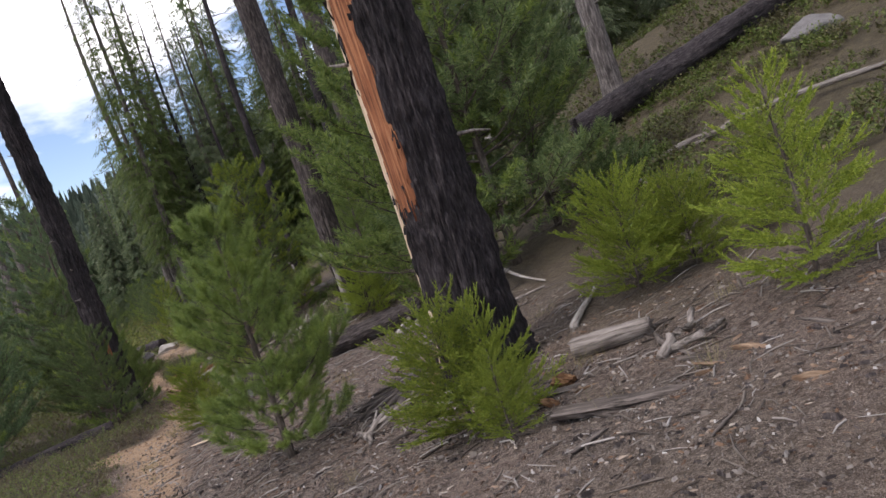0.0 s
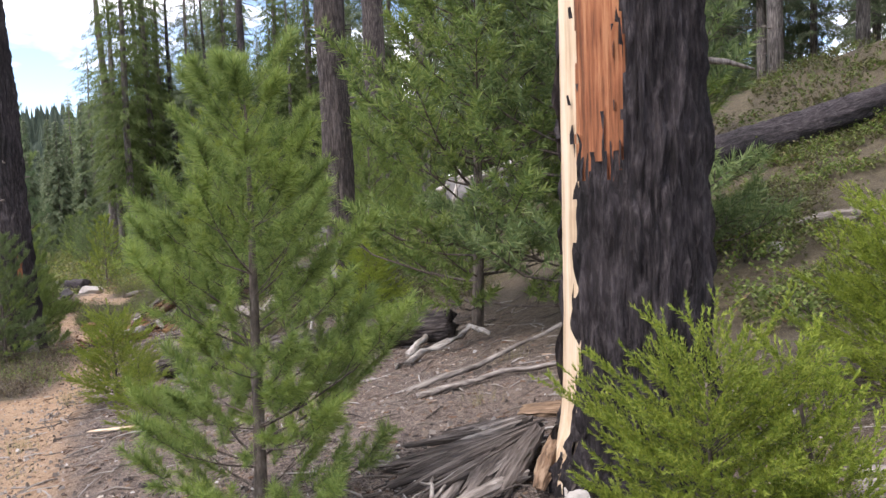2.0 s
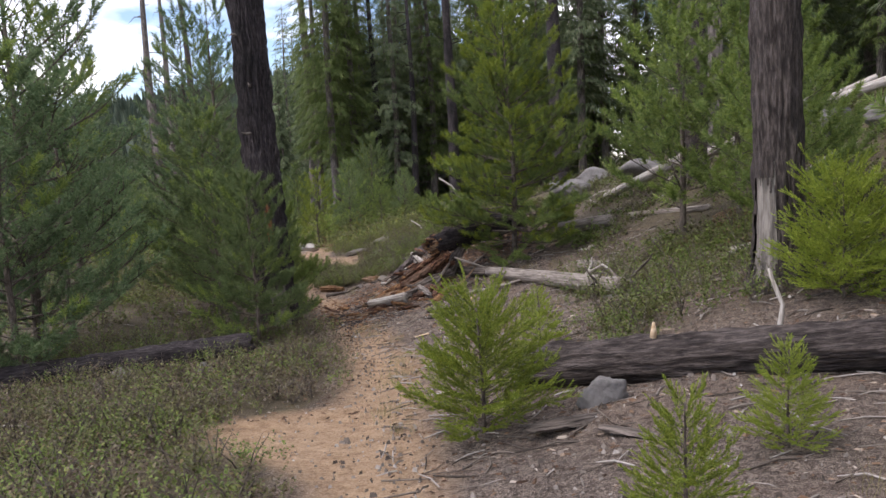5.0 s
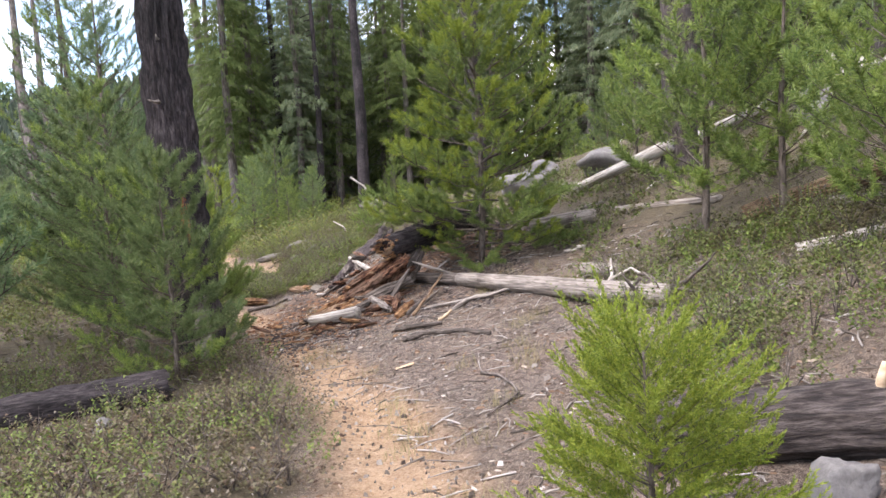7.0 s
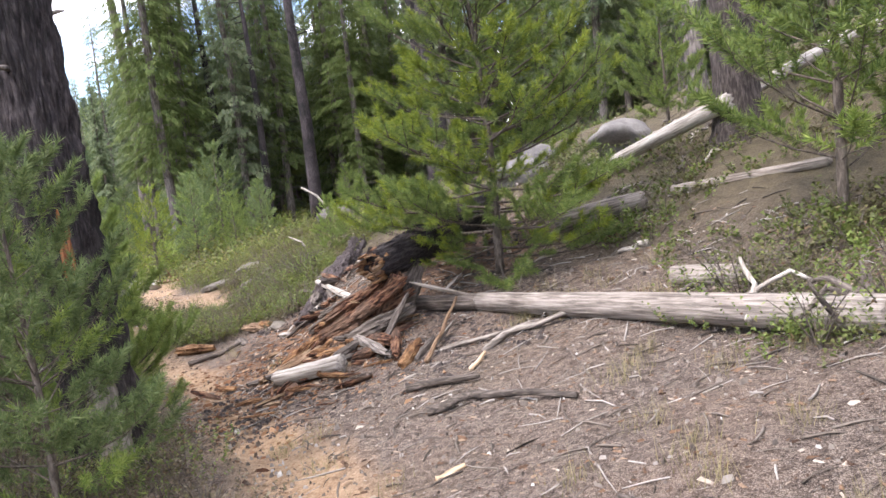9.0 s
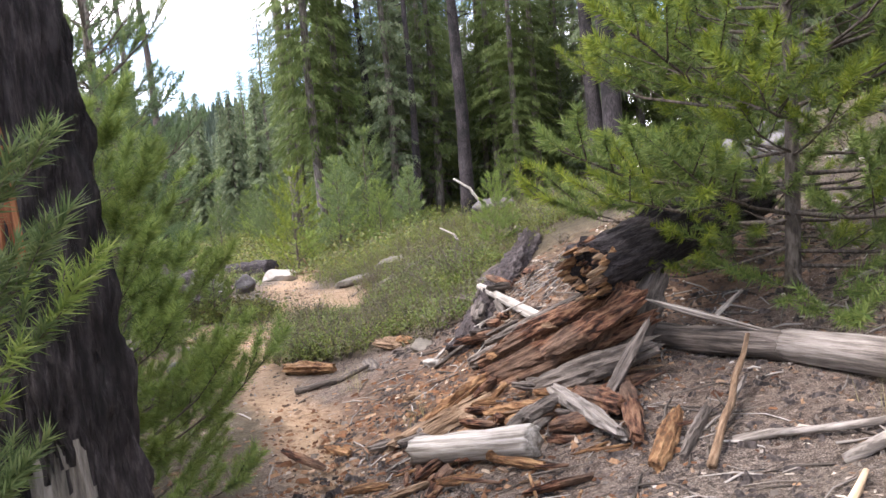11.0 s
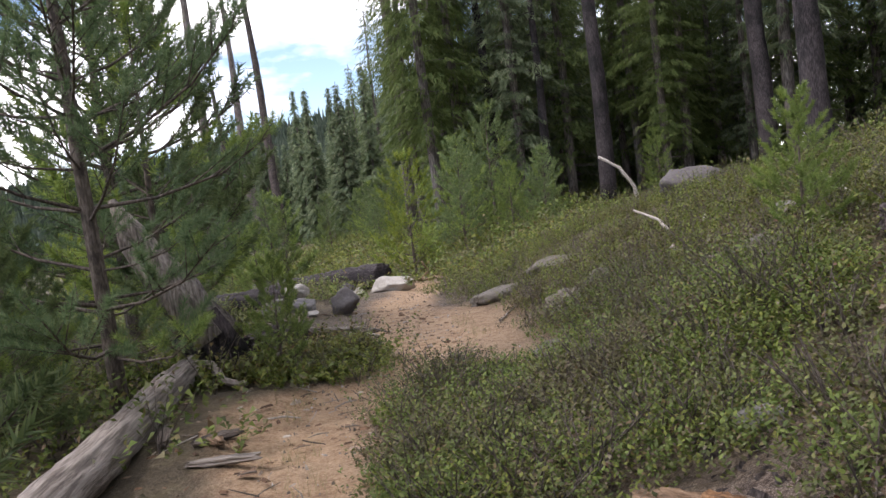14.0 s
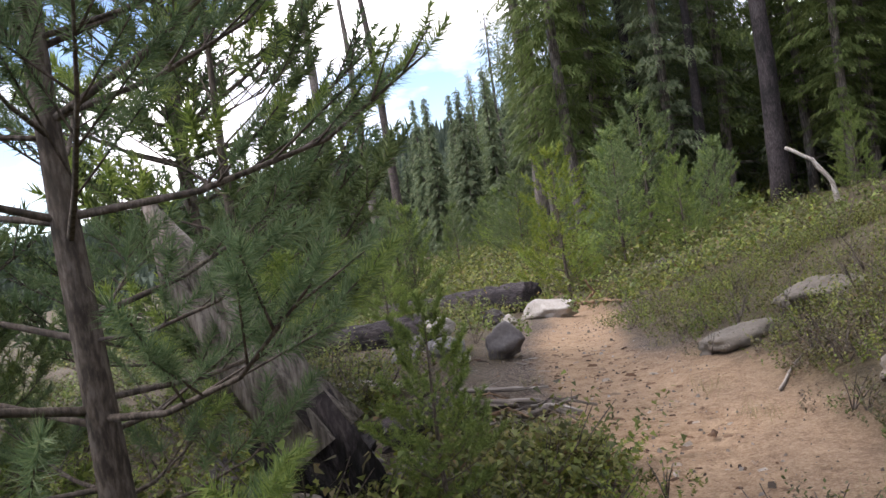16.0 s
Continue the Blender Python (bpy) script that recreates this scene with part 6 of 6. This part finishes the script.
# ---- low growth and litter ----
def shrubs(name, label, mat, spots, rng, leaves, leaf, reach, tall, corners=3):
    """Low shrubs: twigs and many small leaves."""
    quads, twigs = [], Heap()
    for x, y, k in spots:
        z = ground_z(x, y)
        m = max(3, int(leaves * k / 8))
        a = rng.uniform(0, math.tau, m)
        q = np.sqrt(rng.uniform(0, 1, m)) * reach * k
        h = tall * k * (1 - (q / (reach * k)) ** 2 * 0.6) * rng.uniform(0.45, 1.2, m)
        foot = np.stack((x + np.cos(a) * q, y + np.sin(a) * q, np.zeros(m)), 1)
        foot[:, 2] = z + land(foot[:, 0], foot[:, 1]) - land(x, y)
        lean = np.stack((np.cos(a) * 0.5 * q / reach, np.sin(a) * 0.5 * q / reach, np.ones(m)), 1) + rng.normal(0, 0.22, (m, 3)) * (1, 1, 0)
        c = np.repeat(foot, 8, 0) + np.repeat(lean * h[:, None], 8, 0) * np.tile(np.linspace(0.42, 1.0, 8), m)[:, None]
        n = m * 8
        turn = rng.uniform(0, math.tau, n)
        d = np.stack((np.cos(turn), np.sin(turn), rng.uniform(0.1, 1.1, n)), 1)
        d /= np.linalg.norm(d, axis=1)[:, None]
        e = np.cross(d, np.array((0, 0, 1.0)) + rng.normal(0, 0.35, (n, 3)))
        e /= np.linalg.norm(e, axis=1)[:, None] + 1e-6
        s = (leaf * rng.uniform(0.7, 1.3, n))[:, None]
        quads.append((np.stack((c, c + d * s + e * s * 0.5, c + d * s * 2.0, c + d * s - e * s * 0.5), 1) if corners == 4 else np.stack((c, c + d * s * 1.7 + e * s * 0.65, c + d * s * 1.7 - e * s * 0.65), 1)).reshape(-1, 3))
        for _ in range(4):
            t = rng.uniform(0, math.tau)
            r = reach * k * rng.uniform(0.2, 0.8)
            p = np.array((x, y, z - 0.02))
            m = np.array((x + math.cos(t) * r * 0.5, y + math.sin(t) * r * 0.5, z + tall * k * 0.55))
            o = np.array((x + math.cos(t) * r, y + math.sin(t) * r, z + tall * k * 0.95))
            twigs.add(tube([p, m, o], [0.006, 0.004, 0.002], 3, cap=False))
    ob = tagged(part(name, flat_mesh(name, np.concatenate(quads), corners), mat), label, "shrub", kind="stuff")
    part("twigs", twigs.mesh("twigs"), WOOD_DARK, ob)
    return ob


rng = np.random.default_rng(8)
shrubs("low_shrubs", "bright low growth under open pines", SHRUB_BRIGHT, [(rng.uniform(-13.5, -10.7), rng.uniform(21.8, 24.2), rng.uniform(0.8, 1.4)) for _ in range(60)] + [(rng.uniform(-14.5, -11.8), rng.uniform(24.2, 29.5), rng.uniform(0.9, 1.6)) for _ in range(70)], rng, 230, 0.016, 0.34, 0.26)


# stones and wood pieces that the low growth leaves free
KEPT_CLEAR = [(-7.72, 21.5, 0.5), (-7.05, 21.15, 0.4), (-6.5, 20.7, 0.5), (-6.95, 21.8, 0.5), (-12.35, 34.3, 0.8), (-11.45, 29.75, 0.5), (-12.3, 29.7, 0.6), (-8.0, 27.1, 0.4), (-9.1, 29.2, 0.4), (-8.4, 29.5, 0.3), (-6.55, 31.1, 0.7), (-9.9, 22.4, 0.5), (-10.3, 23.6, 0.5), (-12.75, 33.6, 0.5), (-13.1, 33.9, 0.5), (-7.85, 25.3, 0.35), (-13.5, 30.8, 0.6)]


def patch_spots(count, x0, x1, y0, y1, side=None, dense=0.0, size=(0.7, 1.3)):
    out = []
    for _ in range(count * 12):
        y = rng.uniform(y0, y1)
        x = rng.uniform(x0, x1)
        if side:
            x = float(np.interp(y, TRAIL_Y, TRAIL_X)) + rng.uniform(side[0], side[1])
        s = float(side_of_trail(x, y))
        if np.interp(y, TREAD_Y, TREAD_LO) - 0.16 < s < np.interp(y, TREAD_Y, TREAD_HI) + 0.14 or (24.7 < y < 28.6 and 0.2 < s < 1.45 - 0.5 * noise.noise((x * 1.4, y * 1.4, 40.0))) or (28.6 <= y < 31 and 0.2 < s < 0.95) or (26.3 < y < 29.5 and -1.9 < s < 0):
            continue
        if any((x - a) ** 2 + (y - b) ** 2 < c * c for a, b, c in KEPT_CLEAR) or (18 < y < 21.3 and 0 < s < 1.7):
            continue
        if abs((y - 13.6) * 2.45 - (x + 9.3) * 1.65) / 2.95 < 0.34 and -9.4 < x < -6.7:
            continue
        if 19.6 < y < 24.0 and -6.55 + 0.125 * (y - 20) < x < -3.4:
            continue
        if 24.9 < y < 26.7 and -11.5 < x < -10.35:
            continue
        if noise.noise((x * 0.7, y * 0.7, 21.0)) + 0.5 * noise.noise((x * 1.9, y * 1.9, 2.0)) < -dense:
            continue
        out.append((x, y, rng.uniform(*size) * (0.98 + 0.6 * noise.noise((x * 1.3, y * 1.3, 60.0)))))
        if len(out) == count:
            break
    return out


left = patch_spots(560, 0, 0, 8.0, 17.8, (-4.2, 0.12), 0.42)
shrubs("low_shrubs", "low olive green shrubs along the trail", SHRUB, left[::2], rng, 340, 0.013, 0.32, 0.24)
shrubs("brown_shrubs", "low brownish shrubs with dry leaves", SHRUB_BROWN, left[1::2], rng, 280, 0.0125, 0.30, 0.20)
shrubs("low_shrubs", "low olive green shrubs around a trunk", SHRUB, patch_spots(150, -3.0, 0.2, 12.7, 16.8, None, 0.45), rng, 360, 0.014, 0.34, 0.30)
shrubs("low_shrubs", "patches of low shrubs on the slope", SHRUB, patch_spots(260, 1.9, 8.5, 7.2, 15.5, None, 0.1, (0.8, 1.5)), rng, 230, 0.024, 0.34, 0.18)
shrubs("low_shrubs", "bright green low shrubs covering the bank", SHRUB_BRIGHT, patch_spots(400, 0, 0, 21.8, 33.0, (-0.3, 5.0), 0.35), rng, 400, 0.0135, 0.34, 0.26, 4)
shrubs("low_shrubs", "olive and brown low shrubs covering the bank", SHRUB, patch_spots(260, 0, 0, 20.9, 27.0, (-0.3, 2.2), 0.4), rng, 430, 0.0125, 0.28, 0.28, 4)
shrubs("brown_shrubs", "dry brown twiggy shrubs on the bank", SHRUB_BROWN, patch_spots(210, 0, 0, 20.8, 29.0, (-0.3, 3.0), 0.6), rng, 280, 0.0105, 0.28, 0.22)
shrubs("low_shrubs", "green shrubs beside charred wood", SHRUB_BRIGHT, patch_spots(70, 0, 0, 24.6, 27.2, (-2.6, -0.62), 0.4), rng, 330, 0.022, 0.28, 0.26)
shrubs("low_shrubs", "low shrubs below the trail", SHRUB, patch_spots(300, 0, 0, 18.0, 46.0, (-11, -1.2), 0.35, (0.9, 1.9)), rng, 210, 0.028, 0.40, 0.28)
shrubs("low_shrubs", "low shrubs on the upper slope", SHRUB, patch_spots(170, -2.8, 3.5, 15.5, 27.0, None, 0.0, (0.7, 1.3)), rng, 220, 0.022, 0.32, 0.2)
shrubs("low_shrubs", "low shrubs along the trail", SHRUB, patch_spots(90, 0, 0, 3.0, 9.5, (-5.0, -0.8), 0.3), rng, 240, 0.019, 0.30, 0.2)
shrubs("low_shrubs", "undergrowth at the forest edge", SHRUB, patch_spots(260, -16, 12, 33.0, 46.0, None, 0.5, (1.2, 2.4)), rng, 130, 0.04, 0.45, 0.3)


shrubs("low_shrubs", "leafy green shrubs beside the trail's bend", SHRUB_BRIGHT, [(max(-10.15, -9.85 + rng.normal(0, 0.32)), min(26.05, 25.45 + rng.normal(0, 0.35)), rng.uniform(0.7, 1.1)) for _ in range(26)], rng, 330, 0.013, 0.26, 0.22, 4)


shrubs("low_shrubs", "green undergrowth in the clearing", SHRUB_BRIGHT, patch_spots(170, -17.5, -8.5, 33.5, 46.0, None, 0.6, (1.0, 2.0)), rng, 200, 0.034, 0.45, 0.3)
shrubs("low_shrubs", "low shrubs high on the slope", SHRUB, patch_spots(170, 1.5, 10.0, 14.0, 24.0, None, 0.4, (0.9, 1.7)), rng, 170, 0.03, 0.4, 0.2)


shrubs("low_shrubs", "green undergrowth beyond the clearing", SHRUB_BRIGHT, [(rng.uniform(-32, -10), rng.uniform(40, 82), rng.uniform(1.4, 2.8)) for _ in range(460)], rng, 90, 0.06, 0.7, 0.4)
for i in range(9):
    y = 46 + 3.6 * i + rng.uniform(-1, 1)
    grow(PINE_L, -12.5 - 0.42 * (y - 44) + rng.uniform(-3.5, 2.5), y, "green young pine far in the clearing", (NEEDLES, NEEDLES, NEEDLES_YELLOW)[i % 3], turn=37 * i, size=rng.uniform(0.7, 1.4), group="young pines of the clearing")


def litter(name, label, mat, count, spot, sizes, flat, seed, category):
    """Loose crumbs on the soil: small uneven wedges, joined."""
    r = random.Random(seed)
    verts, faces = [], []
    for _ in range(count):
        x, y = spot(r)
        z = ground_z(x, y)
        L = r.uniform(*sizes) * (1 if r.random() < 0.9 else 1.8)
        W, T = L * r.uniform(0.25, 0.7), L * flat * r.uniform(0.5, 1.2)
        a = r.uniform(0, math.tau)
        c, s = math.cos(a), math.sin(a)
        o = len(verts)
        tip = r.uniform(-0.3, 0.3)
        for u, v, w in ((-1, -0.7, -0.4), (-0.8, 0.8, -0.4), (1, 0.6, -0.4), (0.9, -0.8, -0.4), (-0.6, tip, 1.0), (0.7, -tip, 0.8)):
            px, py = u * L / 2, v * W / 2
            verts.append((x + c * px - s * py, y + s * px + c * py, z + w * T))
        faces += [(o, o + 1, o + 4), (o + 1, o + 2, o + 5, o + 4), (o + 2, o + 3, o + 5), (o + 3, o, o + 4, o + 5)]
    return tagged(part(name, mesh(name, verts, faces, False), mat), label, category, kind="stuff")


def by_trail(y0, y1, s0, s1):
    return lambda r: (lambda y: (float(np.interp(y, TRAIL_Y, TRAIL_X)) + r.uniform(s0, s1), y))(r.uniform(y0, y1))


litter("wood_chips", "scattered wood chips on bare soil", CHIPS, 12000, by_trail(2.5, 19, 0.7, 5.2), (0.01, 0.045), 0.16, 1, "wood chips")
litter("wood_chips", "red-brown chips of rotten wood", CHIPS_RED, 3800, lambda r: (r.gauss(-6.1, 0.65), r.gauss(19.3, 0.95)), (0.012, 0.055), 0.22, 2, "wood chips")
litter("wood_chips", "dark litter and chips around an old stump", CHIPS, 2600, lambda r: (r.uniform(-6.1, -3.2), r.uniform(19.6, 23.2)), (0.015, 0.07), 0.2, 12, "wood chips")
shrubs("brown_shrubs", "thin dry shrubs behind a broken log", SHRUB_BROWN, [(rng.uniform(-5.4, -3.0), rng.uniform(20.6, 23.4), rng.uniform(0.5, 0.9)) for _ in range(40)], rng, 160, 0.014, 0.26, 0.14)
litter("gravel", "pale gravel on bare soil", PEBBLES, 9000, by_trail(2.5, 20, 0.3, 5.0), (0.008, 0.032), 0.55, 3, "gravel")
litter("gravel", "fine pale gravel around old bark", PEBBLES, 7000, by_trail(2.5, 7.5, 0.3, 4.2), (0.006, 0.02), 0.55, 21, "gravel")
litter("wood_chips", "dark bark crumbs on bare soil", BARK_BROWN, 3000, by_trail(2.5, 8, 0.3, 4.2), (0.012, 0.05), 0.25, 22, "wood chips")
# dark crumbs over the brown soil; their colour partly stands in for shade
litter("wood_chips", "dark bark crumbs partly standing in for shade around a broken log", BARK_BROWN, 5200, lambda r: (r.uniform(-6.9, -3.6), r.uniform(17.2, 22.6)), (0.012, 0.06), 0.25, 23, "wood chips")
twig_litter_spots = lambda r: (r.uniform(-6.8, -3.4), r.uniform(17.4, 22.8))
litter("gravel", "scattered small stones on the trail", PEBBLES, 3200, by_trail(5, 33, -0.9, 0.9), (0.006, 0.024), 0.5, 4, "gravel")
litter("wood_chips", "scattered wood chips below the trail", CHIPS, 2600, by_trail(12, 30, -2.2, 0.5), (0.012, 0.06), 0.16, 5, "wood chips")


def twig_litter(label, count, spot, seed, length=(0.06, 0.3)):
    r = random.Random(seed)
    heap = Heap()
    for _ in range(count):
        x, y = spot(r)
        a, L = r.uniform(0, math.tau), r.uniform(*length)
        q = (x + math.cos(a) * L, y + math.sin(a) * L)
        t = r.uniform(0.002, 0.007)
        heap.add(tube([(x, y, ground_z(x, y) + t), ((x + q[0]) / 2 + r.uniform(-.02, .02), (y + q[1]) / 2, ground_z((x + q[0]) / 2, (y + q[1]) / 2) + t * 2), (q[0], q[1], ground_z(*q) + t)], [t, t, t * 0.5], 4, cap=False))
    return tagged(part("twig_litter", heap.mesh("twig_litter"), TWIGS), label, "twigs", kind="stuff")


twig_litter("dry twigs strewn over bare soil", 2600, by_trail(3, 20, 0.6, 5.5), 6)
twig_litter("dry twigs strewn beside the trail", 500, by_trail(12, 30, -3.5, -0.5), 7)
twig_litter("grey twigs and roots behind a broken log", 240, twig_litter_spots, 9)
twig_litter("dry twigs around a rotten log", 260, lambda r: (r.gauss(-5.6, 0.8), r.gauss(20.8, 1.0)), 8)


def grass(label, spots, seed):
    r = np.random.default_rng(seed)
    tris = []
    for x, y, n in spots:
        for _ in range(n):
            px, py = x + r.normal(0, 0.07), y + r.normal(0, 0.07)
            z = ground_z(px, py)
            a, L = r.uniform(0, math.tau), r.uniform(0.05, 0.16)
            w = np.array((-math.sin(a), math.cos(a), 0)) * 0.0018
            p = np.array((px, py, z - 0.01))
            tris.append((p - w, p + w, p + np.array((math.cos(a) * L * 0.5, math.sin(a) * L * 0.5, L))))
    return tagged(part("dry_grass", flat_mesh("dry_grass", np.array(tris), 3), GRASS), label, "grass", kind="stuff")


gr = random.Random(2)
grass("tufts of dry grass on bare soil", [(gr.uniform(-4.9, -2.8), gr.uniform(13.0, 18.5), 60) for _ in range(34)] + [(gr.uniform(-2.6, 2.5), gr.uniform(4, 10), 45) for _ in range(20)], 3)
grass("tufts of dry grass along the trail", [(float(np.interp(y, TRAIL_Y, TRAIL_X)) + gr.choice((-1, 1)) * gr.uniform(0.55, 1.0), y, 45) for y in [gr.uniform(6, 30) for _ in range(60)]], 4)
